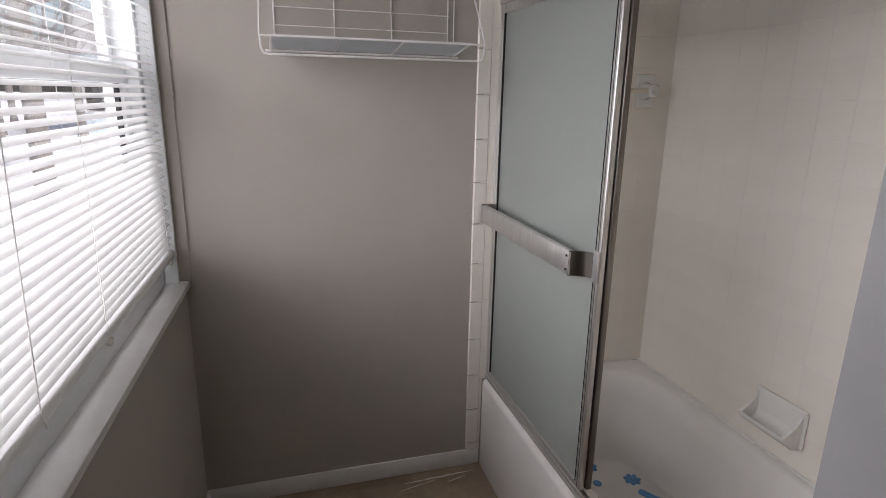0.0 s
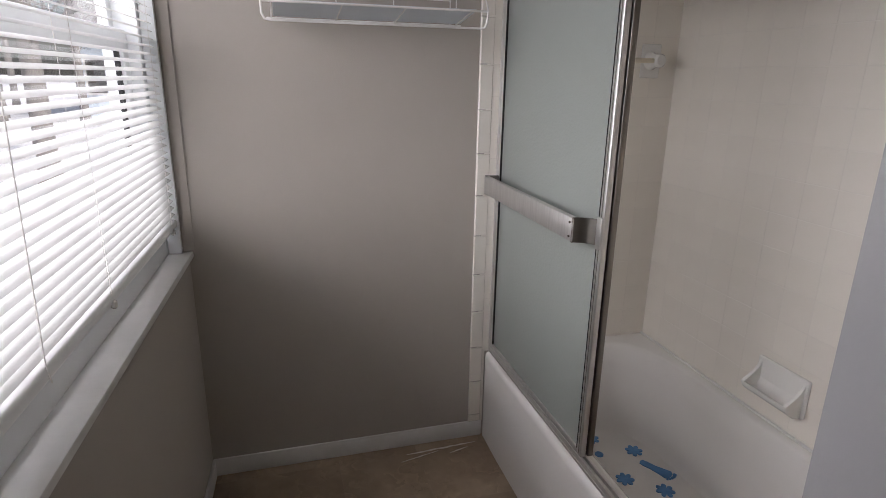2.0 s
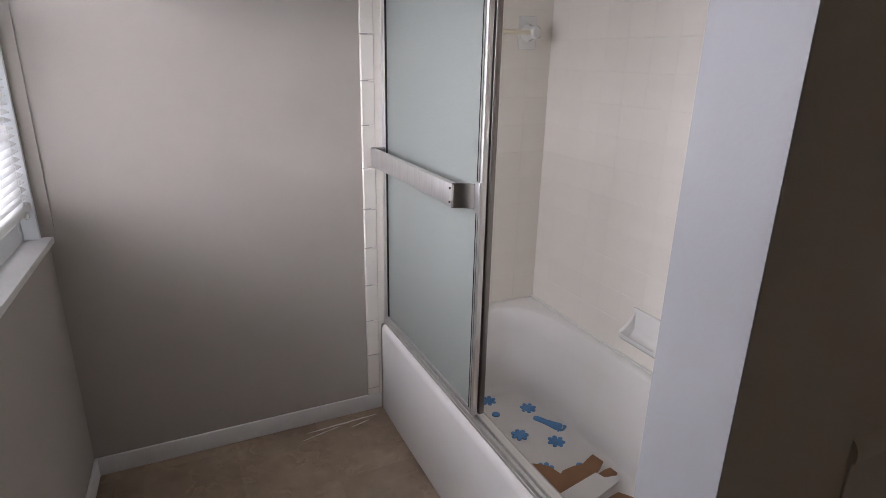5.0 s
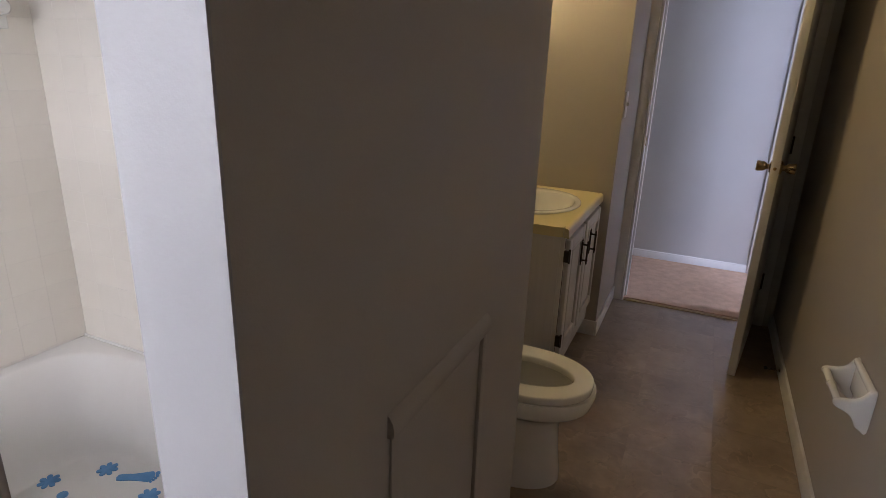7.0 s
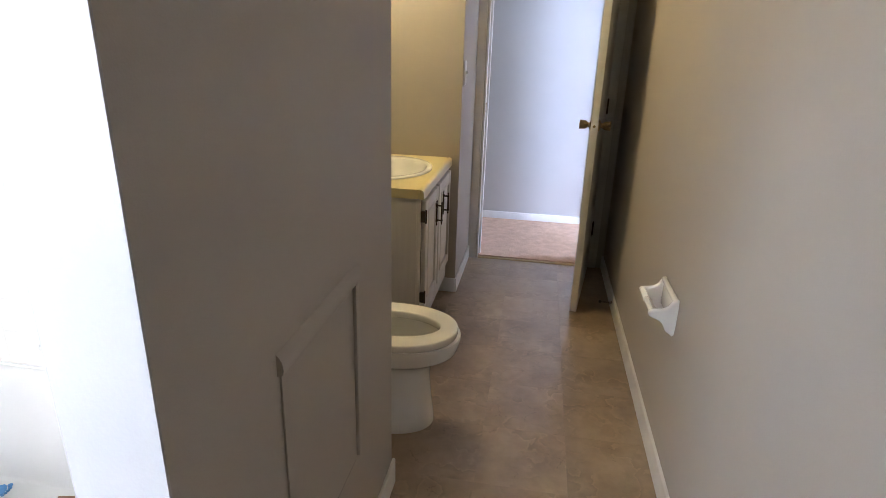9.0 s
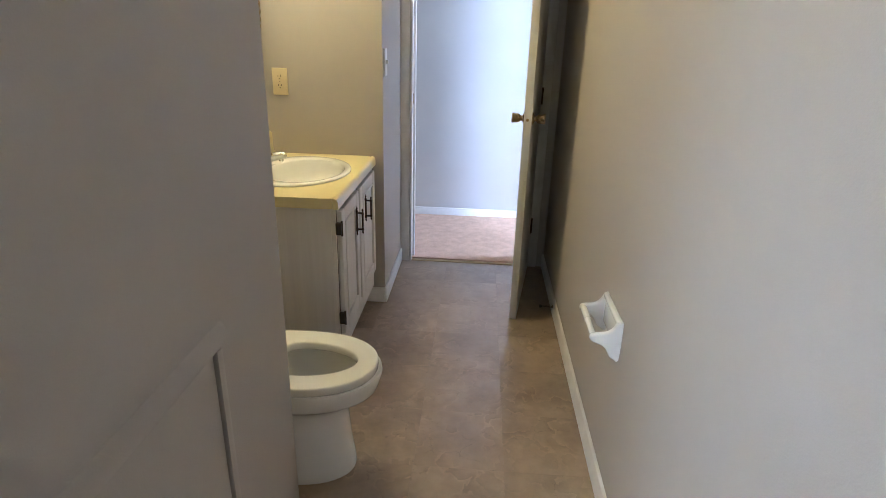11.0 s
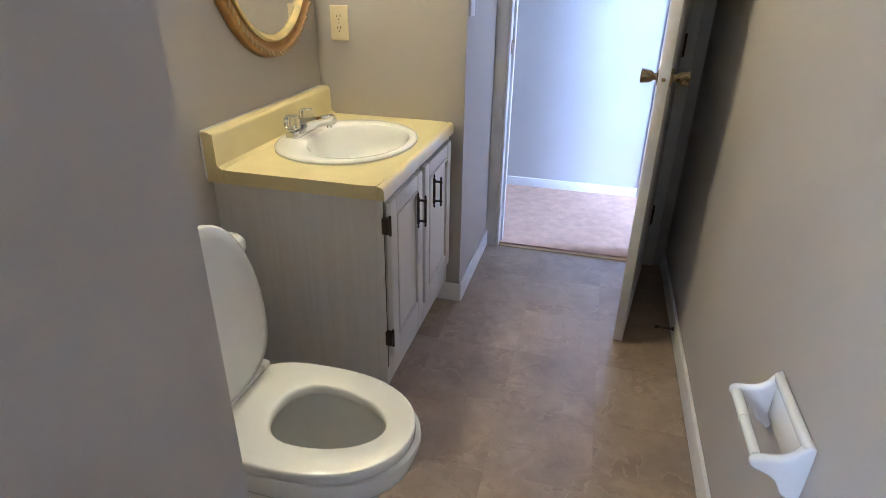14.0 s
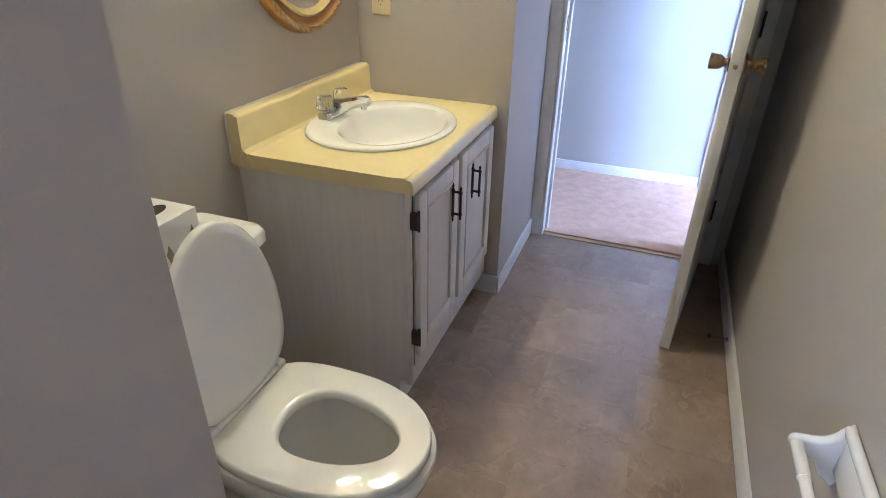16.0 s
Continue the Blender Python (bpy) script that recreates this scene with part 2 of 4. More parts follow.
BARK = material("grey_bark", (0.26, 0.24, 0.22), 0.9, second=(0.16, 0.15, 0.135), scale=9, fine=40, bump=0.6, stretch=(3, 3, 0.5))
HOUSE_SIDING = material("far_house_siding", (0.6, 0.68, 0.74), 0.8, scale=2, bump=0.1)
WOOD_STRIP = material("pale_wood_strip", (0.5, 0.38, 0.2), 0.5, second=(0.4, 0.28, 0.14), scale=12, stretch=(1, 0.1, 1), bump=0.1)


def vinyl_floor():
    """Slate-look vinyl squares: clouds of brown, tan and grey, broken by thin flaked clefts."""
    m = material("slate_vinyl", (0.425, 0.325, 0.225), 0.36, second=(0.23, 0.17, 0.122), scale=4.2, mix=0.75, fine=90, bump=0.08, piece=0.06, coat=0.5)
    nt = m.node_tree
    n, link = nt.nodes, nt.links.new
    co, info = n["Texture Coordinate"], n.new("ShaderNodeObjectInfo")
    shift, add = n.new("ShaderNodeVectorMath"), n.new("ShaderNodeVectorMath")
    shift.operation, shift.inputs[1].default_value = "MULTIPLY", (37.0, 19.0, 53.0)
    link(info.outputs["Random"], shift.inputs[0])
    link(co.outputs["Object"], add.inputs[0]), link(shift.outputs[0], add.inputs[1])
    link(add.outputs[0], n["Mapping"].inputs["Vector"])
    n["Principled BSDF"].inputs["Coat Roughness"].default_value = 0.26
    n["Noise Texture"].inputs["Detail"].default_value, n["Noise Texture"].inputs["Roughness"].default_value = 9, 0.68

    def noise_at(scale, detail, source):
        t = n.new("ShaderNodeTexNoise")
        t.inputs["Scale"].default_value, t.inputs["Detail"].default_value, t.inputs["Roughness"].default_value = scale, detail, 0.65
        link(source, t.inputs["Vector"])
        return t
    warp = noise_at(6, 6, add.outputs[0])
    bend = n.new("ShaderNodeVectorMath")
    bend.operation, bend.inputs[1].default_value = "MULTIPLY_ADD", (0.16, 0.16, 0.16)
    link(warp.outputs["Color"], bend.inputs[0]), link(add.outputs[0], bend.inputs[2])
    # stepped flakes, each a little lighter or greyer than the next
    flakes = noise_at(4.5, 2, bend.outputs[0])
    tone = n.new("ShaderNodeValToRGB")
    tone.color_ramp.interpolation = "LINEAR"
    stops = ((0.34, (0.86, 0.86, 0.87)), (0.44, (0.98, 0.97, 0.96)), (0.462, (1.2, 1.18, 1.14)), (0.468, (0.82, 0.82, 0.82)), (0.53, (0.97, 0.96, 0.95)), (0.575, (1.18, 1.16, 1.12)), (0.58, (0.9, 0.9, 0.9)), (0.66, (1.12, 1.1, 1.07)))
    tone.color_ramp.elements[0].position, tone.color_ramp.elements[1].position = stops[0][0], stops[-1][0]
    tone.color_ramp.elements[0].color, tone.color_ramp.elements[1].color = (*stops[0][1], 1), (*stops[-1][1], 1)
    for p, c in stops[1:-1]:
        tone.color_ramp.elements.new(p).color = (*c, 1)
    link(flakes.outputs["Fac"], tone.inputs["Fac"])
    # broken dark clefts
    edge = n.new("ShaderNodeTexVoronoi")
    edge.feature, edge.inputs["Scale"].default_value = "DISTANCE_TO_EDGE", 8
    link(bend.outputs[0], edge.inputs["Vector"])
    thin = n.new("ShaderNodeMapRange")
    thin.inputs["From Max"].default_value, thin.inputs["To Min"].default_value, thin.inputs["To Max"].default_value = 0.011, 1.0, 0.0
    link(edge.outputs["Distance"], thin.inputs["Value"])
    gate = noise_at(9, 3, add.outputs[0])
    part_of = n.new("ShaderNodeMapRange")
    part_of.inputs["From Min"].default_value, part_of.inputs["From Max"].default_value = 0.54, 0.6
    link(gate.outputs["Fac"], part_of.inputs["Value"])
    both = n.new("ShaderNodeMath")
    both.operation = "MULTIPLY"
    link(thin.outputs[0], both.inputs[0]), link(part_of.outputs[0], both.inputs[1])
    one, two = n.new("ShaderNodeMix"), n.new("ShaderNodeMix")
    for k in (one, two):
        k.data_type, k.blend_type = "RGBA", "MULTIPLY"
    some = noise_at(7, 2, add.outputs[0])
    share = n.new("ShaderNodeMapRange")
    share.inputs["From Min"].default_value, share.inputs["From Max"].default_value, share.inputs["To Min"].default_value = 0.44, 0.6, 0.12
    link(some.outputs["Fac"], share.inputs["Value"]), link(share.outputs[0], one.inputs["Factor"])
    two.inputs["B"].default_value = (0.66, 0.63, 0.61, 1)
    b = n["Principled BSDF"]
    old = b.inputs["Base Color"].links[0].from_socket
    link(old, one.inputs["A"]), link(tone.outputs[0], one.inputs["B"])
    link(one.outputs["Result"], two.inputs["A"]), link(both.outputs[0], two.inputs["Factor"])
    link(two.outputs["Result"], b.inputs["Base Color"])
    return m


SLATE_VINYL = vinyl_floor()

# ---- structure ----
TOP = 2.4
FAR, WIN, RIGHT, BACK = 1.935, -0.262, -0.552, 0.93
bm = box(-0.5, 3.86, RIGHT - 0.12, 2.05, -0.1, -0.0016)
floor = structure("floor", bm, material("dark_adhesive", (0.14, 0.1, 0.075), 0.7), "brown slate-look vinyl tile floor")
structure("hall_floor", box(3.86, 4.87, -3.1, 3.1, -0.1, 0.014), CARPET, "pinkish beige worn carpet")
# floor of an unseen room, added around the side fill lamp
structure("unseen_room_floor", box(1.1, 3.86, -2.72, RIGHT - 0.12, -0.1, 0.006), CARPET)
structure("ceiling", box(-0.55, 4.87, -3.1, 3.1, TOP, TOP + 0.1), CEILING_PAINT)

W0, W1, S0, S1 = 0.58, 1.92, 0.848, 2.02
bm = box(-0.42, WIN, RIGHT - 0.12, FAR, -0.1, S0)
box(-0.42, WIN, RIGHT - 0.12, FAR, S1, TOP, bm=bm)
box(-0.42, WIN, RIGHT - 0.12, W0, S0, S1, bm=bm)
structure("wall_window", skew(bm), GREY_PAINT, "taupe painted wall under the window")
structure("wall_far", box(-0.42, 1.665, FAR, 2.05, -0.1, TOP), GREY_PAINT, "taupe painted wall")
structure("wall_right", box(-0.5, 3.84, RIGHT - 0.12, RIGHT, -0.1, TOP), GREY_PAINT, "taupe painted wall")
structure("wall_back", box(1.515, 3.235, BACK, 1.05, -0.1, TOP), GREY_PAINT, "taupe painted wall behind toilet and vanity")
structure("wall_partition", box(0.654, 1.655, 0.315, 0.436, -0.1, TOP), GREY_PAINT, "taupe painted end wall of the bath")
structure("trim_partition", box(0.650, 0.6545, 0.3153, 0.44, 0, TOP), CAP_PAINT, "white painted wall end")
structure("wall_tub_back", box(1.515, 1.655, 0.436, FAR, -0.1, TOP), GREY_PAINT)
structure("wall_stub", box(3.235, 3.84, 0.345, 1.05, -0.1, TOP), GREY_PAINT, "taupe painted wall beside the doorway")
D0, D1, DH = -0.45, 0.29, 2.03
bm = box(3.84, 3.96, D1, 3.0, -0.1, TOP)
box(3.84, 3.96, D0, D1, DH, TOP, bm=bm)
box(3.84, 3.96, -0.75, D0, -0.1, TOP, bm=bm)
# unseen opening under this piece, added to shape the side fill
box(3.84, 3.96, -1.55, -0.75, DH, TOP, bm=bm)
box(3.84, 3.96, -3.0, -1.55, -0.1, TOP, bm=bm)
structure("wall_door", bm, HALL_PAINT)
structure("wall_hall", box(4.785, 4.87, -3.0, 3.0, -0.1, TOP), HALL_PAINT, "pale grey hall wall in daylight")
structure("wall_hall_north", box(3.84, 4.87, 3.0, 3.1, -0.1, TOP), HALL_PAINT)
# unseen end wall; its opening is made up for the hall fill
bm = box(3.84, 4.87, -3.1, -3.0, -0.1, 0.9)
box(3.84, 4.87, -3.1, -3.0, 2.1, TOP, bm=bm)
box(3.84, 4.0, -3.1, -3.0, 0.9, 2.1, bm=bm)
box(4.7, 4.87, -3.1, -3.0, 0.9, 2.1, bm=bm)
structure("wall_hall_south", bm, HALL_PAINT)
# walls of the added, unseen room that holds the side fill lamp
structure("wall_unseen_room_west", box(1.1, 1.2, -2.62, RIGHT - 0.12, -0.1, TOP), HALL_PAINT)
bm = box(1.1, 3.84, -2.74, -2.62, -0.1, 0.9)
box(1.1, 3.84, -2.74, -2.62, 2.1, TOP, bm=bm)
box(1.1, 1.7, -2.74, -2.62, 0.9, 2.1, bm=bm)
box(2.4, 3.84, -2.74, -2.62, 0.9, 2.1, bm=bm)
structure("wall_unseen_room_south", bm, HALL_PAINT)


def baseboard(x0, x1, y0, y1, h=0.085):
    return structure("baseboard", box(x0, x1, y0, y1, 0, h, 0.004), WHITE_PAINT, "white painted baseboard")


baseboard(WIN, 0.7795, FAR - 0.011, FAR, 0.07)
structure("baseboard", skew(box(WIN, WIN + 0.011, RIGHT, FAR - 0.011, 0, 0.07, 0.004)), WHITE_PAINT, "white painted baseboard")
baseboard(WIN + 0.011, 3.84, RIGHT, RIGHT + 0.013)
baseboard(0.66, 1.666, 0.304, 0.315, 0.095)
baseboard(1.655, 1.666, 0.315, BACK - 0.011)
baseboard(1.666, 2.49, BACK - 0.011, BACK)
baseboard(3.224, 3.826, 0.334, 0.345)
baseboard(3.224, 3.235, 0.345, 0.46)
baseboard(4.774, 4.785, -0.456, 2.9, 0.072)

# doorway: jambs, casing and the strip at the carpet's edge
structure("door_jamb", box(3.83, 3.97, D1 - 0.014, D1, 0, DH, 0.002), WHITE_PAINT)
structure("door_jamb", box(3.83, 3.97, D0, D0 + 0.014, 0, DH, 0.002), WHITE_PAINT)
structure("door_jamb", box(3.83, 3.97, D0, D1, DH - 0.014, DH + 0.0005, 0.002), WHITE_PAINT)
structure("door_stop_trim", box(3.885, 3.92, D1 - 0.026, D1 - 0.014, 0, DH - 0.014, 0.002), WHITE_PAINT)
structure("trim_doorway", box(3.826, 3.84, D1 + 0.002, 0.3445, 0, DH + 0.05, 0.004), WHITE_PAINT, "white painted door casing")
structure("trim_doorway", box(3.826, 3.84, -0.506, D0 - 0.002, 0, DH + 0.05, 0.004), WHITE_PAINT)
structure("trim_hall_door", box(4.767, 4.785, -0.526, -0.457, 0, DH + 0.05, 0.004), WHITE_PAINT)
structure("trim_threshold", box(3.835, 3.862, D0 + 0.014, D1 - 0.014, -0.0016, 0.006, 0.002), WOOD_STRIP, "narrow wooden strip at the carpet's edge")
single("strike_plate", box(3.862, 3.882, D1 - 0.0165, D1 - 0.0138, 0.965, 1.025, 0.001), BRASS, (3.87, D1 - 0.015, 0.965), "small brass strike plate on the door jamb", "strike plate")

# access panel on the partition
panel = thing("access_panel", (1.12, 0.315, 0.39), "taupe painted plumbing access panel held by cleats on the wall", "access panel")
part("board", box(0.935, 1.298, 0.3105, 0.3148, 0.394, 0.868, 0.001), GREY_PAINT, panel)
cleat = [(0.3148, 0.853), (0.3045, 0.856), (0.303, 0.866), (0.305, 0.879), (0.3105, 0.889), (0.3148, 0.893)]
part("top_cleat", plate(cleat, "x", 0.928, 1.345), GREY_PAINT, panel)
part("side_cleat", box(1.3015, 1.322, 0.3035, 0.3148, 0.398, 0.855, 0.002), GREY_PAINT, panel)
# dark strip painting the shade along the board's lower edge
part("shade_below", box(0.935, 1.30, 0.3135, 0.3149, 0.386, 0.394), DARK, panel)

# ---- window ----
win = structure("window_1", skew(box(-0.42, -0.405, W0, W1, S0, S0 + 0.03)), VINYL, "white vinyl sash window, blind lowered")
def bar(name, *a, b=0.004, mat=VINYL):
    return part(name, skew(box(*a, b)), mat, win)
bar("window_frame", -0.42, -0.318, W1 - 0.035, W1 + 0.0085, S0, S1)
part("inner_stop", box(-0.3175, -0.279, W1 - 0.011, W1 + 0.0085, S0 + 0.0215, S1), VINYL, win, "white window stop")
bar("window_frame", -0.42, -0.318, W0, W0 + 0.035, S0, S1)
bar("window_frame", -0.42, -0.318, W0 + 0.035, W1 - 0.035, S0, S0 + 0.085)
bar("window_frame", -0.42, -0.318, W0 + 0.035, W1 - 0.035, S1 - 0.04, S1)
bar("sash_rail", -0.385, -0.345, W0 + 0.035, W1 - 0.035, 0.915, 1.01)
bar("sash_rail", -0.40, -0.35, W0 + 0.035, W1 - 0.035, 1.485, 1.54)
bar("sash_stile", -0.385, -0.35, W1 - 0.085, W1 - 0.035, 0.985, 1.485)
bar("sash_stile", -0.41, -0.38, W1 - 0.075, W1 - 0.035, 1.54, S1 - 0.04)
bar("gasket", -0.375, -0.36, W1 - 0.099, W1 - 0.085, 0.985, 1.485, b=0.001, mat=RUBBER)
for z0, z1, x in ((0.985, 1.485, -0.368), (1.54, S1 - 0.04, -0.395)):
    pane = part("pane", skew(box(x - 0.002, x + 0.002, W0 + 0.04, W1 - 0.08, z0 - 0.005, z1 + 0.005)), CLEAR, win)
    pane.visible_shadow = False
part("window_sill", skew(box(-0.35, -0.248, W0 - 0.02, FAR - 0.0005, S0, S0 + 0.021, 0.004)), WHITE_PAINT, win, "white painted sill")
part("window_jamb", box(-0.35, -0.243, FAR - 0.006, FAR - 0.0002, S0 + 0.021, TOP - 0.002), GREY_PAINT, win)

blind = thing("window_blind", (-0.296, 1.1, 0.95), "white mini blind with open slats, hanging in the window", "window blind")
bm = box(-0.312, -0.28, W0 + 0.02, W1 - 0.012, 0.958, 0.985, 0.008, 3)
part("bottom_rail", skew(bm), BLIND, blind)
part("head_rail", skew(box(-0.315, -0.277, W0 + 0.02, W1 - 0.012, 1.975, 2.015, 0.003)), BLIND, blind)
first = None
z = 1.004
while z < 1.97:
    if first is None:
        rows = [(-0.0125, 0.0012), (-0.006, 0.003), (0.001, 0.0032), (0.007, 0.002), (0.0125, -0.0008)]
        loops = [[Vector((-0.296 + u, y, 1.004 + w - 0.30 * u)) for u, w in rows] for y in (W0 + 0.022, W1 - 0.014)]
        first = part("slat", skew(loft(loops, closed=False)), BLIND, blind)
        slat = first
    else:
        slat = first.copy()
        scene.collection.objects.link(slat)
    slat.location = (0, 0, z - 1.004)
    slat.rotation_euler = (0, 0, 0)
    z += 0.0215
for y in (0.62, 1.25, 1.84):
    for dx in (-0.0135, 0.0135):
        part("cord", skew(tube([(-0.296 + dx, y, 0.97), (-0.296 + dx, y, 1.98)], 0.0006, 5)), CORD, blind)
    part("cord_button", skew(lathe([(0.002, -0.012), (0.007, -0.008), (0.007, 0.004), (0.003, 0.008)], (-0.281, y, 0.96), "z", 10)), SEAT_PLASTIC, blind)
part("pull_cord", skew(tube([(-0.276, 0.95, 1.98), (-0.274, 0.93, 1.4), (-0.272, 0.90, 1.0), (-0.27, 0.905, 0.965)], 0.001, 5)), CORD, blind)

# ---- bath ----
tub = thing("bathtub", (1.14, 1.19, 0), "white enamelled built-in bathtub with a plain apron", "bathtub")
X0, X1, Y0, Y1 = 0.78, 1.5, 0.446, FAR - 0.004
loops = [squircle(X0, X1, Y0, Y1, 0.0, 60), squircle(X0, X1, Y0, Y1, 0.362, 60), squircle(X0 + 0.004, X1, Y0, Y1, 0.377, 60), squircle(X0 + 0.014, X1, Y0, Y1, 0.385, 50)]
loops += [squircle(X0 + 0.075, X1 - 0.035, Y0 + 0.06, Y1 - 0.05, 0.386, 5), squircle(X0 + 0.088, X1 - 0.044, Y0 + 0.07, Y1 - 0.062, 0.378, 4.6)]
for f in (0.15, 0.3, 0.45, 0.6, 0.75, 0.88, 0.96, 1.0):
    g = f + (0.35 * (f - 0.75) / 0.25) ** 2 if f > 0.75 else f
    loops.append(squircle(X0 + 0.09 + 0.05 * g, X1 - 0.045 - 0.045 * g, Y0 + 0.075 + 0.06 * g, Y1 - 0.065 - 0.075 * g, 0.372 - 0.352 * (1 - (1 - f) ** 1.6), 4.4))
loops.append(squircle(X0 + 0.30, X1 - 0.24, Y0 + 0.3, Y1 - 0.3, 0.0192, 3))
bm = loft(loops, True, False, True)
part("shell", bm, TUB_ENAMEL, tub, smooth=55)
part("drain", lathe([(0.0, 0.019), (0.024, 0.0215), (0.026, 0.02)], (1.15, 0.72, 0), "z", 20), CHROME, tub)
part("caulk_line", box(1.494, 1.504, Y0, Y1, 0.383, 0.391, 0.003), WHITE_PAINT, tub)


def flower(x, y, turn):
    pts = []
    for k in range(84):
        a = math.tau * k / 84
        r = 0.0125 + 0.022 * abs(math.cos(3.5 * (a + turn))) ** 0.5
        pts.append((x + r * math.cos(a), y + r * math.sin(a)))
    return single("bath_decal", plate(pts, "z", 0.0188, 0.0228), DECAL, (x, y, 0.019), "blue flower-shaped non-slip decal on the tub floor", "bath decal", "non-slip bath decals", smooth=0)


def dot(x, y, r=0.0165):
    pts = [(x + r * math.cos(math.tau * k / 20), y + r * math.sin(math.tau * k / 20)) for k in range(20)]
    return single("bath_decal", plate(pts, "z", 0.0188, 0.0228), DECAL, (x, y, 0.019), "blue round non-slip decal on the tub floor", "bath decal", "non-slip bath decals", smooth=0)


for n, (x, y) in enumerate(((1.196, 1.755), (1.322, 1.641), (1.192, 1.502), (1.298, 1.411), (1.066, 1.648), (1.17, 1.30))):
    flower(x, y, 0.2 * n)
for x, y in ((1.176, 1.656), (1.122, 1.415), (1.294, 1.261), (1.075, 1.527)):
    dot(x, y)


def footprint(x, y, ux, uy):
    """Heel at (x, y); the sole runs along (ux, uy)."""
    bm = bmesh.new()
    outline = [(-0.012, 0), (-0.008, 0.011), (0.01, 0.0135), (0.04, 0.0125), (0.075, 0.017), (0.1, 0.021), (0.108, 0.014), (0.112, 0), (0.108, -0.014), (0.098, -0.02), (0.07, -0.015), (0.035, -0.011), (0.008, -0.012), (-0.008, -0.009)]
    plate([(x + u * ux - 1.25 * v * uy, y + u * uy + 1.25 * v * ux) for u, v in outline], "z", 0.0188, 0.0228, bm)
    for u, v, r in ((0.121, 0.014, 0.0075), (0.124, 0.003, 0.0058), (0.122, -0.006, 0.005), (0.118, -0.0135, 0.0045), (0.112, -0.02, 0.004)):
        u, v = u - 0.004, v * 1.25
        cx, cy = x + u * ux - v * uy, y + u * uy + v * ux
        plate([(cx + r * math.cos(a), cy + r * math.sin(a)) for a in (math.tau * k / 12 for k in range(12))], "z", 0.0188, 0.0228, bm)
    return single("bath_decal", bm, DECAL, (x, y, 0.019), "blue footprint-shaped non-slip decal on the tub floor", "bath decal", "non-slip bath decals", smooth=0)


footprint(1.312, 1.567, 0.5, -0.866)

# cardboard lying in the tub
carton = thing("torn_cardboard", (1.15, 1.0, 0.02), "torn brown cardboard box lying in the bathtub", "cardboard")
edge = [(1.03, 1.10), (1.06, 1.25), (1.084, 1.33), (1.10, 1.336), (1.13, 1.322), (1.155, 1.306), (1.177, 1.284), (1.182, 1.262), (1.189, 1.238), (1.205, 1.248), (1.25, 1.252), (1.295, 1.249), (1.322, 1.262), (1.358, 1.275), (1.368, 1.228), (1.335, 1.205), (1.30, 1.188), (1.2, 1.165), (1.17, 0.95), (1.05, 0.85)]
part("sheet", plate(edge, "z", 0.036, 0.041), CARDBOARD, carton)
part("flap", plate([(1.293, 1.15), (1.303, 1.178), (1.335, 1.185), (1.362, 1.186), (1.366, 1.155), (1.33, 1.118)], "z", 0.043, 0.048), CARDBOARD, carton)
liner = [(1.07, 1.145, 0.044), (1.292, 1.180, 0.052), (1.298, 1.142, 0.058), (1.330, 1.117, 0.075), (1.31, 1.094, 0.072), (1.18, 1.075, 0.05), (1.08, 1.04, 0.046)]
part("white_liner", loft([liner, [(x, y, z + 0.003) for x, y, z in liner]], True, True, True), WHITE_CARD, carton, "white coated side of the box")
part("inner_fold", plate([(1.02, 0.86), (1.08, 1.03), (1.19, 1.07), (1.31, 1.085), (1.36, 1.02), (1.34, 0.86)], "z", 0.0365, 0.0415), CARDBOARD, carton)
part("box_body", box(1.06, 1.36, 0.66, 0.98, 0.021, 0.036, 0.002), CARDBOARD, carton)

# sliding shower doors
doors = thing("shower_door", (0.815, 1.2, 0.386), "aluminium framed sliding shower doors with frosted glass, pushed to one end", "shower door")
part("bottom_track", box(0.795, 0.838, 0.447, FAR - 0.004, 0.3865, 0.397, 0.003), ALUMINIUM, doors)
part("track_lip", box(0.797, 0.803, 0.447, FAR - 0.004, 0.397, 0.413, 0.001), ALUMINIUM, doors)
part("track_lip", box(0.818, 0.822, 0.447, FAR - 0.004, 0.397, 0.409, 0.001), ALUMINIUM, doors)
part("top_track", box(0.793, 0.842, 0.447, FAR - 0.004, 1.765, 1.805, 0.004), ALUMINIUM, doors)
part("wall_channel", box(0.796, 0.838, FAR - 0.026, FAR - 0.004, 0.397, 1.765, 0.002), ALUMINIUM, doors)
part("wall_channel", box(0.796, 0.838, 0.447, 0.468, 0.397, 1.765, 0.002), ALUMINIUM, doors)
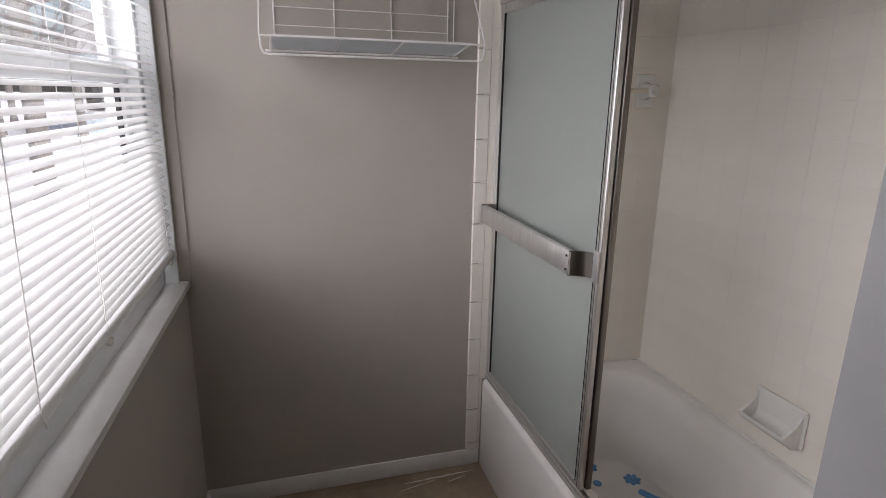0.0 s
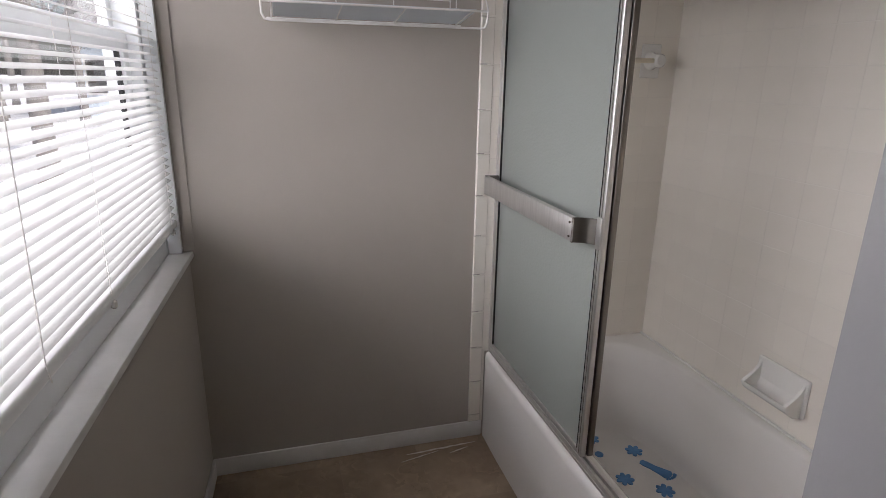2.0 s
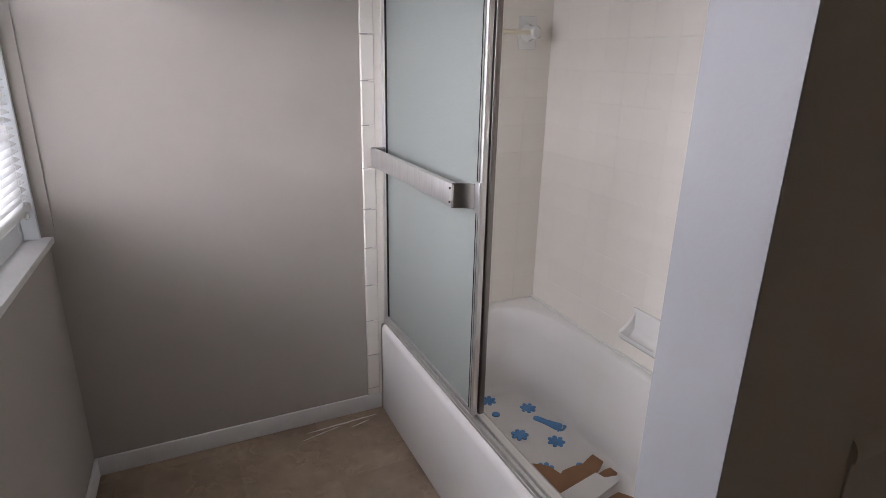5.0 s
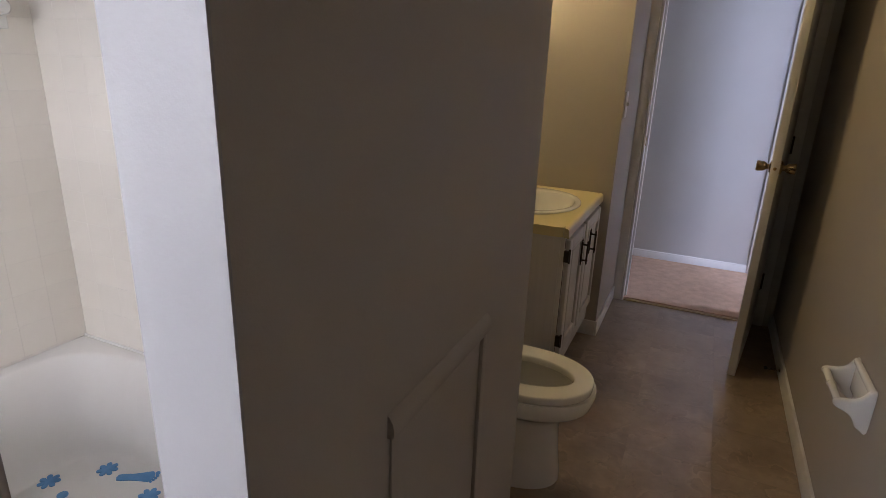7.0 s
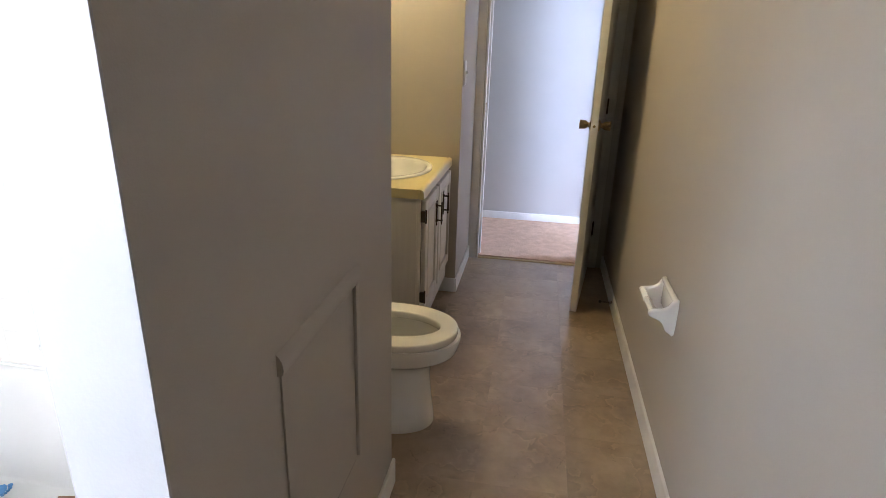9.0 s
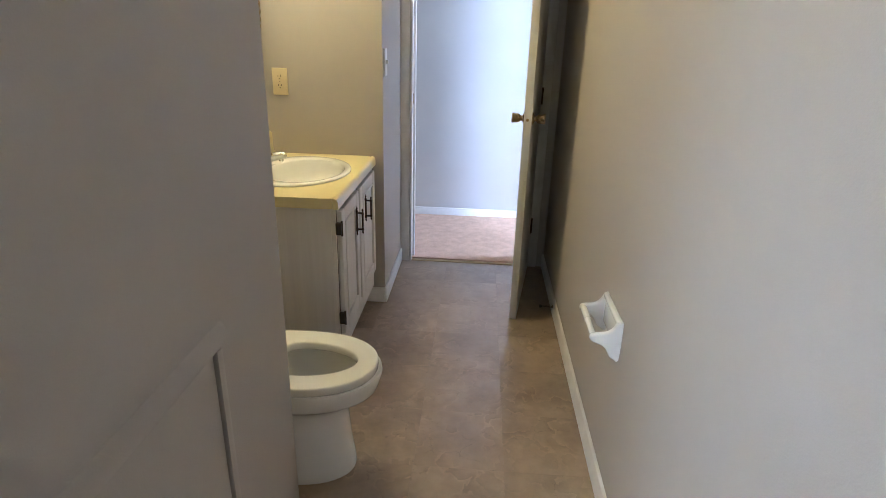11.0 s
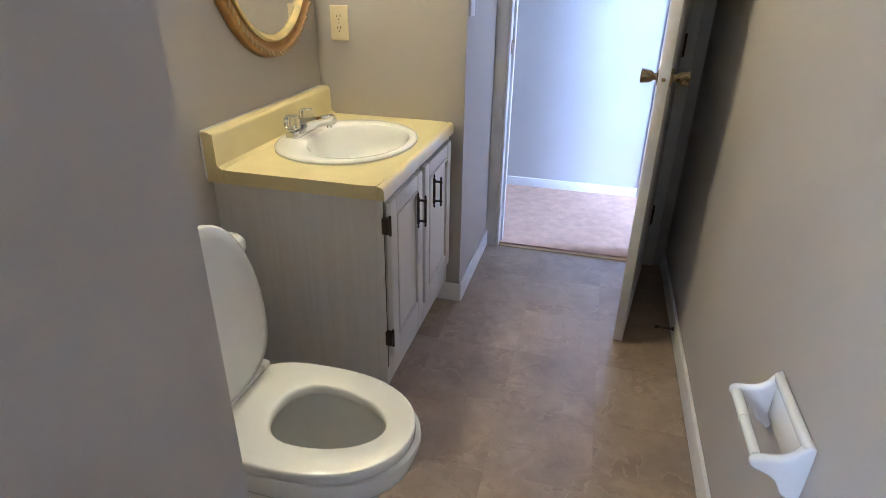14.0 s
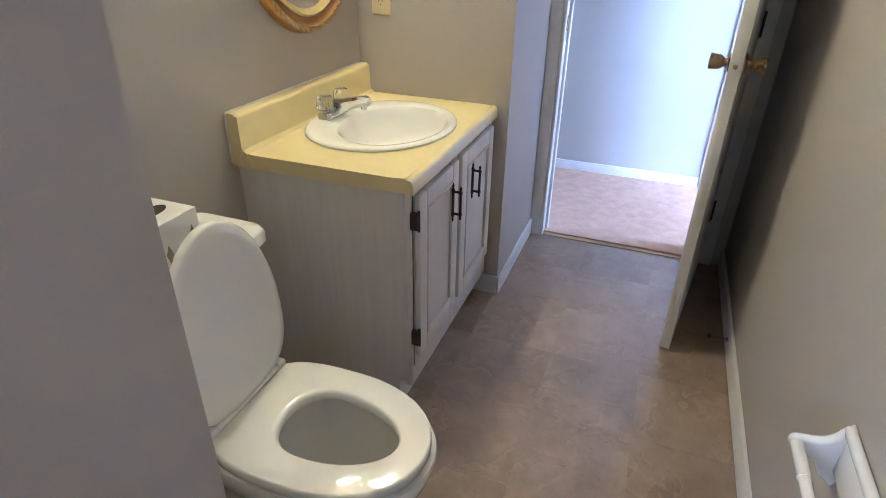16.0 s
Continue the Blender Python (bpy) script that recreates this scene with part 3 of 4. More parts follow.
# the inner frame's shade is painted in with the darker metal
for name, x, y0, y1, mat in (("outer_panel", 0.807, 1.19, 1.908, ALUMINIUM), ("inner_panel", 0.829, 1.188, 1.9, SHADED_METAL)):
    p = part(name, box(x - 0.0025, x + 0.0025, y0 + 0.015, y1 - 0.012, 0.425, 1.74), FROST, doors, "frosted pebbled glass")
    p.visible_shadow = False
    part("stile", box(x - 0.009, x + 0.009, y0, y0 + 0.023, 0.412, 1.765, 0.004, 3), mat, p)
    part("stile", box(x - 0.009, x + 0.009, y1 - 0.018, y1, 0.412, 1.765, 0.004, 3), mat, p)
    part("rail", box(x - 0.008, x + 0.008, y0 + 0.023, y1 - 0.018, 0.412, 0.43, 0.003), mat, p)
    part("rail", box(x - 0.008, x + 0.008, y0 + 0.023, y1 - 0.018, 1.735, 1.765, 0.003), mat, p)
    part("seal", box(x - 0.0092, x + 0.0092, y0 + 0.0232, y0 + 0.0248, 0.43, 1.735), RUBBER, p)
    # thin dark strip that paints the shade of a groove
    part("groove_shade", box(x - 0.0096, x - 0.0088, y0 + 0.010, y0 + 0.0125, 0.42, 1.76), SHADED_METAL, p)
    part("seal", box(x - 0.0095, x + 0.0095, y1 - 0.0195, y1 - 0.0182, 0.43, 1.735), RUBBER, p)
bar_part = part("towel_bar", box(0.746, 0.753, 1.25, 1.905, 1.028, 1.091, 0.002), ALUMINIUM, doors, "flat aluminium towel bar")
part("bar_lip", box(0.7525, 0.762, 1.25, 1.905, 1.085, 1.0915, 0.001), ALUMINIUM, bar_part)
part("bar_lip", box(0.7525, 0.762, 1.25, 1.905, 1.0275, 1.034, 0.001), ALUMINIUM, bar_part)
arc = [(0.7455 + 0.052 * math.sin(a), 1.251 - 0.045 * (1 - math.cos(a)) ** 0.8) for a in (0.0, 0.25, 0.5, 0.75, 1.0, 1.25, 1.5)]
arc_in = [(u + 0.003, v + 0.004) for u, v in reversed(arc)]
part("bracket", plate(arc + arc_in, "z", 1.0265, 1.0925), SHADED_METAL, bar_part, "bowed steel end bracket")
part("bracket", box(0.748, 0.799, 1.895, 1.91, 1.0265, 1.0925, 0.002), SHADED_METAL, bar_part)
part("bracket_foot", box(0.793, 0.799, 1.191, 1.214, 1.019, 1.102, 0.002), ALUMINIUM, bar_part)
for z in (1.041, 1.078):
    part("rivet", lathe([(0.0035, -0.0015), (0.003, 0.0015)], (0.745, 1.262, z), "x", 10), BLACK_IRON, bar_part)

# soap dish on the tiles
dish = thing("soap_dish", (1.5, 1.215, 0.46), "white ceramic soap dish set in the tiled wall", "soap dish")
part("back_plate", box(1.492, 1.506, 1.12, 1.31, 0.462, 0.588, 0.006, 3), PORCELAIN, dish)
scoop = [(0.0, 0.463), (0.03, 0.468), (0.053, 0.484), (0.066, 0.503), (0.066, 0.509), (0.061, 0.510), (0.048, 0.498), (0.03, 0.489), (0.014, 0.492), (0.004, 0.51), (0.0, 0.535)]
part("tray", loft([[(1.4945 - a, y, b) for a, b in scoop] for y in (1.137, 1.215, 1.293)], True, True, True), PORCELAIN, dish, smooth=60)
cheek = [(1.4945, 0.463), (1.4655, 0.467), (1.4425, 0.483), (1.4285, 0.502), (1.4285, 0.511), (1.437, 0.515), (1.455, 0.522), (1.47, 0.534), (1.482, 0.553), (1.4945, 0.583)]
for y in (1.128, 1.290):
    bm = plate([(u, v) for u, v in cheek], "y", y, y + 0.012)
    bmesh.ops.bevel(bm, geom=[e for e in bm.edges if abs(e.verts[0].co.y - e.verts[1].co.y) < 1e-5], offset=0.004, segments=3, affect="EDGES", profile=0.5)
    part("cheek", bm, PORCELAIN, dish, smooth=60)

# towel rail on the end wall of the bath
rail = thing("towel_rail", (1.39, FAR, 1.498), "white ceramic towel rail with a clear bar on tiles", "towel rail")
for x in (1.39, 0.93):
    bm = box(x - 0.04, x + 0.04, FAR - 0.016, FAR - 0.006, 1.438, 1.558, 0.004, 3)
    post = part("post", bm, PORCELAIN, rail)
    part("socket", lathe([(0.034, 0.0), (0.027, -0.014), (0.024, -0.045), (0.024, -0.058), (0.018, -0.066)], (x, FAR - 0.014, 1.498), "y", 20), PORCELAIN, post)
part("rod", tube([(0.93, FAR - 0.062, 1.498), (1.39, FAR - 0.062, 1.498)], 0.009, 12), CREAM, rail)

# wire shelf
rack = thing("wire_shelf", (0.35, FAR, 1.619), "white coated wire wall shelf with a low front rail", "wire shelf")
def wire(name, pts, r=0.0025):
    return part(name, tube(pts, r, 8), WIRE, rack)
F = 1.75
wire("front_rail", [(0.02, F, 1.621), (0.68, F, 1.621)], 0.003)
wire("front_lip", [(0.018, F, 1.623), (0.019, F, 1.589), (0.026, F, 1.575), (0.04, F, 1.572), (0.66, F, 1.572), (0.672, F, 1.575), (0.679, F, 1.589), (0.68, F, 1.623)], 0.0032)
wire("back_rail", [(0.03, FAR - 0.006, 1.592), (0.65, FAR - 0.006, 1.592)], 0.003)
for x in (0.06, 0.242, 0.424, 0.613, 0.634):
    wire("upright", [(x, FAR - 0.005, 1.592), (x, FAR - 0.005, 1.969)], 0.0022)
for z in (1.667, 1.72, 1.774, 1.829, 1.884, 1.939):
    wire("grid_wire", [(0.058, FAR - 0.009, z), (0.615, FAR - 0.009, z)], 0.0017)
for x in (0.045, 0.24, 0.425, 0.63):
    wire("shelf_wire", [(x, F, 1.619), (x, FAR - 0.006, 1.592)], 0.0022)
for x0, x1 in ((0.016, 0.03), (0.682, 0.66)):
    wire("brace", [(x0, F, 1.622), (x1, FAR - 0.008, 1.919)], 0.0027)
part("liner", plate([(F + 0.004, 1.623), (FAR - 0.012, 1.597), (FAR - 0.012, 1.6), (F + 0.004, 1.626)], "x", 0.05, 0.645), LINER, rack, "pale translucent shelf liner")

# ---- toilet ----
toilet = thing("toilet", (2.05, 0.5, 0), "white two-piece toilet, lid raised and seat down", "toilet")
CX = 2.015
loops = [egg(CX, w, fr, mid, bk, z, 48, 2.2) for w, fr, mid, bk, z in (
    (0.120, 0.243, 0.44, 0.75, 0.0), (0.118, 0.244, 0.44, 0.75, 0.03), (0.110, 0.254, 0.44, 0.75, 0.1), (0.105, 0.262, 0.44, 0.75, 0.2),
    (0.110, 0.256, 0.43, 0.74, 0.245), (0.127, 0.232, 0.42, 0.73, 0.274), (0.149, 0.200, 0.42, 0.72, 0.293), (0.162, 0.178, 0.41, 0.71, 0.306), (0.1675, 0.166, 0.41, 0.71, 0.311), (0.171, 0.161, 0.41, 0.705, 0.319), (0.177, 0.150, 0.41, 0.70, 0.361), (0.174, 0.153, 0.41, 0.695, 0.371),
    (0.126, 0.21, 0.40, 0.58, 0.371), (0.12, 0.218, 0.40, 0.57, 0.346), (0.108, 0.245, 0.40, 0.55, 0.29), (0.082, 0.295, 0.405, 0.515, 0.22), (0.06, 0.335, 0.415, 0.485, 0.165), (0.045, 0.365, 0.415, 0.465, 0.13))]
part("bowl", loft(loops, True, True, True), PORCELAIN, toilet, smooth=60)
part("water", plate([(p.x, p.y) for p in egg(CX, 0.062, 0.331, 0.415, 0.488, 0)], "z", 0.182, 0.1825), glass("water", (0.75, 0.78, 0.7), 0.02), toilet)


def seat_ring(f, z):
    a, b = egg(CX, 0.172, 0.163, 0.405, 0.645, z - 0.020, 48, 2.15), egg(CX, 0.094, 0.229, 0.40, 0.49, z - 0.020, 48, 1.9, 2.3)
    ring = [p.lerp(q, f) for p, q in zip(a, b)]
    return [Vector((p.x, min(p.y, 0.588 - 0.004 * f), p.z)) for p in ring]


prof = [(0.04, 0.391), (0.0, 0.395), (0.0, 0.4125), (0.01, 0.4158), (0.035, 0.4182), (0.07, 0.4189), (0.1, 0.419), (0.5, 0.4192), (0.9, 0.4188), (0.94, 0.4178), (0.975, 0.4152), (0.993, 0.411), (1.0, 0.405), (1.0, 0.395), (0.96, 0.391)]
part("seat", loft([seat_ring(f, z) for f, z in prof], True, wrap=True), SEAT_PLASTIC, toilet, smooth=70)
# raised lid: its plane leans back to the tank
lean = Matrix.Translation((CX, 0.606, 0.406)) @ Matrix.Rotation(radians(-3), 4, "X")
lid_loops = []
for f, t in ((0.93, -0.004), (1.0, -0.001), (1.0, 0.010), (0.97, 0.015), (0.85, 0.017), (0.3, 0.018)):
    ring = egg(0, 0.166 * f, -0.425 + 0.21 * (1 - f) if f > 0.5 else -0.3, -0.15, 0.005 - 0.15 * (1 - f), 0, 40, 2.0)
    lid_loops.append([lean @ Vector((p.x, -t, -p.y)) for p in ring])
part("lid", loft(lid_loops, True, True, True), SEAT_PLASTIC, toilet, smooth=60)
for x in (CX - 0.116, CX + 0.122):
    part("hinge", box(x - 0.014, x + 0.014, 0.586, 0.620, 0.372, 0.414, 0.006, 3), SEAT_PLASTIC, toilet)
part("hinge_bar", tube([(CX - 0.115, 0.5985, 0.400), (CX + 0.115, 0.5985, 0.400)], 0.0095, 12), SEAT_PLASTIC, toilet)
tank = part("tank", loft([squircle(1.85, 2.255, 0.735, 0.918, 0.372, 9), squircle(1.835, 2.27, 0.72, 0.92, 0.427, 9), squircle(1.822, 2.283, 0.712, 0.922, 0.642, 9)], True, True, True), PORCELAIN, toilet, smooth=50)
part("tank_lid", loft([squircle(1.818, 2.287, 0.706, 0.922, 0.642, 9), squircle(1.808, 2.3, 0.692, 0.924, 0.65, 9), squircle(1.808, 2.3, 0.692, 0.924, 0.677, 9), squircle(1.816, 2.292, 0.70, 0.922, 0.687, 9), squircle(1.84, 2.265, 0.73, 0.9, 0.689, 9)], True, True, True), PORCELAIN, toilet, smooth=45)
part("flush_lever", tube([(1.86, 0.712, 0.607), (1.86, 0.695, 0.607), (1.93, 0.69, 0.599)], 0.006, 8), CHROME, toilet)
for s in (-1, 1):
    part("bolt_cap", lathe([(0.013, 0.03), (0.012, 0.04), (0.006, 0.046)], (CX + s * 0.125, 0.52, 0), "z", 14), PORCELAIN, toilet)

tissue = thing("tissue_box", (2.075, 0.82, 0.689), "white tissue box with green leaf print on the toilet tank", "tissue box")
part("cover", box(2.01, 2.138, 0.755, 0.885, 0.6892, 0.795, 0.004), WHITE_PAINT, tissue)
part("opening", plate([(2.074 + 0.04 * math.cos(a), 0.82 + 0.022 * math.sin(a)) for a in (math.tau * k / 24 for k in range(24))], "z", 0.7945, 0.7962), DARK, tissue)
for x, z, w, h in ((2.11, 0.702, 0.012, 0.06), (2.095, 0.699, 0.009, 0.045), (2.123, 0.699, 0.008, 0.04), (2.04, 0.699, 0.011, 0.045)):
    leaf = [(x, z), (x + w, z + h * 0.5), (x + w * 0.3, z + h), (x - w * 0.6, z + h * 0.55)]
    part("leaf_print", plate(leaf, "y", 0.7535, 0.7552), GREEN_PRINT, tissue)

# ---- vanity ----
VX0, VX1, VF = 2.49, 3.228, 0.402
cab = thing("vanity_cabinet", (2.86, 0.66, 0), "whitewashed wooden vanity cabinet with two closed doors", "vanity cabinet")
for x in (VX0, VX1 - 0.016):
    foot = [(VF + 0.0185, 0.115), (VF + 0.06, 0.115), (VF + 0.06, 0.0), (BACK - 0.002, 0.0), (BACK - 0.002, 0.745), (VF + 0.0185, 0.745)]
    part("side_panel", plate(foot, "x", x, x + 0.016), CABINET, cab)
part("toe_kick", box(VX0 + 0.002, VX1 - 0.002, VF + 0.045, VF + 0.0595, 0.0, 0.113), CABINET_DOOR, cab)
part("bottom_panel", box(VX0 + 0.016, VX1 - 0.016, VF + 0.018, BACK - 0.002, 0.115, 0.13), CABINET, cab)
part("back_panel", box(VX0 + 0.016, VX1 - 0.016, BACK - 0.01, BACK - 0.002, 0.13, 0.745), CABINET, cab)
for x0, x1 in ((VX0 - 0.001, VX0 + 0.036), (2.81, 2.856), (VX1 - 0.036, VX1)):
    part("stile", box(x0, x1, VF, VF + 0.018, 0.10, 0.745, 0.0015), CABINET_DOOR, cab)
for z0, z1 in ((0.10, 0.205), (0.72, 0.745)):
    for x0, x1 in ((VX0 + 0.036, 2.81), (2.856, VX1 - 0.036)):
        part("rail", box(x0, x1, VF, VF + 0.018, z0, z1, 0.0015), CABINET_DOOR, cab)


def cabinet_door(x0, x1, z0, z1, handle_x, hinge_x):
    y = VF - 0.001
    fw = 0.052
    d = part("door", box(x0 + fw - 0.006, x1 - fw + 0.006, y - 0.012, y - 0.002, z0 + fw - 0.006, z1 - fw + 0.006), CABINET_DOOR, cab, "panelled whitewashed door")
    def rim(a0, a1, b0, b1):
        part("frame_board", box(a0, a1, y - 0.019, y, b0, b1, 0.004, 3), CABINET_DOOR, d)
    rim(x0, x0 + fw, z0, z1), rim(x1 - fw, x1, z0, z1)
    rim(x0 + fw, x1 - fw, z0, z0 + fw), rim(x0 + fw, x1 - fw, z1 - fw, z1)
    # raised bead round the panel
    for a in ((x0 + fw, x0 + fw + 0.008, z0 + fw, z1 - fw), (x1 - fw - 0.008, x1 - fw, z0 + fw, z1 - fw)):
        part("bead", box(a[0], a[1], y - 0.022, y - 0.01, a[2], a[3], 0.003), CABINET_DOOR, d)
    for a in ((x0 + fw, x1 - fw, z0 + fw, z0 + fw + 0.008), (x0 + fw, x1 - fw, z1 - fw - 0.008, z1 - fw)):
        part("bead", box(a[0] + 0.008, a[1] - 0.008, y - 0.022, y - 0.01, a[2], a[3], 0.003), CABINET_DOOR, d)
    hx, hz, f = handle_x, 0.61, y - 0.019
    # a slim back bar on the door and a pull before it, both with pointed ends
    bm = lathe([(0.0008, -0.064), (0.004, -0.056), (0.0025, -0.05), (0.0055, -0.042), (0.0045, -0.03), (0.0045, 0.03), (0.0055, 0.042), (0.0025, 0.05), (0.004, 0.056), (0.0008, 0.064)], (hx, f - 0.003, hz), "z", 8)
    lathe([(0.0008, -0.056), (0.0045, -0.049), (0.003, -0.043), (0.006, -0.036), (0.0042, -0.026), (0.0042, 0.026), (0.006, 0.036), (0.003, 0.043), (0.0045, 0.049), (0.0008, 0.056)], (hx, f - 0.027, hz), "z", 8, bm)
    for s in (-1, 1):
        tube([(hx, f - 0.002, hz + s * 0.036), (hx, f - 0.027, hz + s * 0.036)], 0.0042, 8, bm)
    part("handle", bm, BLACK_IRON, d, "black wrought-iron pull")
    for z in (z0 + 0.082, z1 - 0.062) if hinge_x < x0 else ():
        bm = box(hinge_x - 0.013, hinge_x + 0.003, y - 0.0215, y - 0.0, z - 0.024, z + 0.024, 0.002)
        tube([(hinge_x - 0.002, y - 0.022, z - 0.03), (hinge_x - 0.002, y - 0.022, z + 0.03)], 0.004, 8, bm)
        part("hinge", bm, BLACK_IRON, d, "black butterfly hinge")


# no ironwork: a black strip paints the shade beside the left door
part("shadow_gap", box(2.5, 2.505, VF - 0.0012, VF + 0.0005, 0.17, 0.735), BLACK_IRON, cab)
cabinet_door(2.508, 2.814, 0.208, 0.728, 2.756, 2.494)
cabinet_door(2.845, 3.188, 0.208, 0.728, 2.945, 3.197)

SX, SY = 2.864, 0.658
top = thing("countertop", (2.86, 0.66, 0.745), "yellow laminate countertop with a rounded backsplash", "countertop")
T0, T1, Z0, Z1 = 2.468, 3.2335, 0.747, 0.787
n = 64
outer, inner = squircle(T0, T1, 0.405, BACK - 0.03, Z1, 40, n), squircle(SX - 0.235, SX + 0.235, SY - 0.2, SY + 0.2, Z1, 2.3, n)
bm = loft([[Vector((p.x, p.y, Z0)) for p in inner], inner, outer, [Vector((p.x, p.y, Z0)) for p in outer]], True, wrap=True)
part("slab", bm, YELLOW_TOP, top)
nose = [(0.405, Z1), (0.396, Z1 - 0.001), (0.389, Z1 - 0.005), (0.385, Z1 - 0.012), (0.384, Z0), (0.405, Z0)]
part("front_edge", plate(nose, "x", T0, T1), YELLOW_TOP, top)
sp = [(BACK - 0.002, 0.747), (BACK - 0.002, 0.893), (BACK - 0.026, 0.893), (BACK - 0.034, 0.889), (BACK - 0.038, 0.88), (BACK - 0.039, 0.81), (BACK - 0.043, 0.796), (BACK - 0.055, 0.788), (BACK - 0.055, 0.747)]
part("backsplash", plate(sp, "x", T0, T1), YELLOW_TOP, top)
part("end_cap", box(T0 - 0.002, T0 + 0.0005, BACK - 0.0415, BACK - 0.001, 0.749, 0.889, 0.0005), YELLOW_TOP, top)
part("caulk_line", tube([(T0 - 0.002, BACK - 0.003, 0.76), (T0 - 0.003, BACK - 0.003, 0.86), (T0 + 0.002, BACK - 0.003, 0.895), (T1 - 0.02, BACK - 0.004, 0.8945)], 0.003, 6), WHITE_PAINT, top)

basin = thing("sink", (SX, SY, Z1), "white round drop-in sink in the yellow countertop", "sink")
loops = []
for a, b, dy, z in ((0.27, 0.228, 0, Z1 + 0.0005), (0.27, 0.228, 0, Z1 + 0.006), (0.266, 0.224, 0, Z1 + 0.0105), (0.259, 0.217, 0, Z1 + 0.012), (0.22, 0.163, -0.04, Z1 + 0.0105), (0.211, 0.158, -0.04, Z1 + 0.006), (0.203, 0.151, -0.041, Z1 - 0.012), (0.19, 0.139, -0.042, Z1 - 0.045), (0.163, 0.117, -0.043, Z1 - 0.085), (0.11, 0.078, -0.045, Z1 - 0.118), (0.03, 0.025, -0.046, Z1 - 0.13)):
    loops.append(squircle(SX - a, SX + a, SY + dy - b, SY + dy + b, z, 2.05, 48))
part("bowl", loft(loops, True, False, True), PORCELAIN, basin, smooth=38)
part("drain", lathe([(0.0, 0.0), (0.02, 0.002), (0.021, 0.0)], (SX, SY - 0.046, Z1 - 0.129), "z", 18), CHROME, basin)

faucet = thing("faucet", (SX, 0.835, Z1 + 0.013), "chrome sink faucet with two clear acrylic knobs", "faucet")
fz = Z1 + 0.0125
fy = 0.832
loops = [squircle(SX - a, SX + a, fy - b, fy + b, z, 6, 32) for a, b, z in ((0.072, 0.025, fz), (0.072, 0.025, fz + 0.012), (0.066, 0.02, fz + 0.02), (0.03, 0.015, fz + 0.022))]
part("base", loft(loops, True, True, True), CHROME, faucet)
secs = ((0.018, 0.023, 0.012, 0.024), (-0.025, 0.021, 0.020, 0.022), (-0.07, 0.019, 0.034, 0.018), (-0.114, 0.0175, 0.044, 0.0155), (-0.128, 0.016, 0.043, 0.013))
loops = []
for dy, w, cz, h in secs:
    loops.append([Vector((SX + w * x, fy + dy, fz + 0.012 + cz + h * y)) for x, y in ((-1, -0.7), (-0.8, -1), (0.8, -1), (1, -0.7), (1, 0.5), (0.55, 1), (-0.55, 1), (-1, 0.5))])
part("spout", loft(loops, True, True, True), CHROME, faucet)
part("aerator", lathe([(0.009, -0.014), (0.0095, 0.0), (0.008, 0.008)], (SX, fy - 0.108, fz + 0.043), "z", 14), CHROME, faucet)
for s in (-1, 1):
    k = part("knob", lathe([(0.016, 0.0), (0.025, 0.004), (0.028, 0.014), (0.0265, 0.036), (0.022, 0.045), (0.01, 0.0455)], (SX + s * 0.052, fy, fz + 0.026), "z", 9), ACRYLIC, faucet, "faceted clear acrylic knob", smooth=0)
    part("stem", tube([(SX + s * 0.052, fy, fz + 0.018), (SX + s * 0.052, fy, fz + 0.04)], 0.007, 10), CHROME, k)
    part("cap", lathe([(0.009, 0), (0.009, 0.002), (0.005, 0.003)], (SX + s * 0.052, fy, fz + 0.0715), "z", 12), CHROME, k)

# ---- oval mirror ----
MX, MZ, MA, MB = 2.895, 1.49, 0.335, 0.45
mirror = thing("oval_mirror", (MX, BACK, MZ - MB), "oval wall mirror in an ornate antique gold frame", "mirror")


def oval(k, y, n=96):
    return [Vector((MX + (MA - k) * math.cos(math.tau * i / n), y, MZ + (MB - k) * math.sin(math.tau * i / n))) for i in range(n)]


part("glass", loft([oval(0.066, BACK - 0.012), oval(0.066, BACK - 0.009)], True, True, True), MIRROR, mirror)
prof = [(0.0, 0.001), (0.002, 0.02), (0.012, 0.033), (0.022, 0.034), (0.028, 0.026), (0.036, 0.022), (0.05, 0.018)]
part("frame", loft([oval(k, BACK - h) for k, h in prof] + [oval(0.05, BACK - 0.001)], True, wrap=True), GOLD, mirror, smooth=50)
prof = [(0.05, 0.012), (0.05, 0.026), (0.056, 0.03), (0.062, 0.025), (0.064, 0.021), (0.068, 0.018), (0.072, 0.0125)]
part("inner_rim", loft([oval(k, BACK - h) for k, h in prof], True), GOLD_BRIGHT, mirror, "bright gilt inner rim")
for i in range(84):
    a = math.tau * i / 84
    c = Vector((MX + (MA - 0.014) * math.cos(a), BACK - 0.034, MZ + (MB - 0.014) * math.sin(a)))
    tang = Vector((-(MA) * math.sin(a), 0, MB * math.cos(a))).normalized()
    out = Vector((tang.z, 0, -tang.x))
    way = (tang + 0.55 * out).normalized()
    if i == 0:
        own = bmesh.new()
        bmesh.ops.create_icosphere(own, subdivisions=1, radius=1)
        bead = mesh_of("leaf_bead", own, GOLD_LEAF, 60)
    ob = new("leaf_bead", bead)
    ob.parent = mirror
    side = way.cross(Vector((0, 1, 0)))
    m = Matrix((way, Vector((0, 1, 0)), side)).transposed().to_4x4()
    ob.matrix_local = Matrix.Translation(c - ORIGIN[mirror.name]) @ m @ Matrix.Diagonal((0.0165, 0.0036, 0.0068, 1))

# vanity light above the mirror
fixture = thing("vanity_light", (MX, BACK, 2.05), "white wall light bar with warm globe bulbs above the mirror", "wall light")
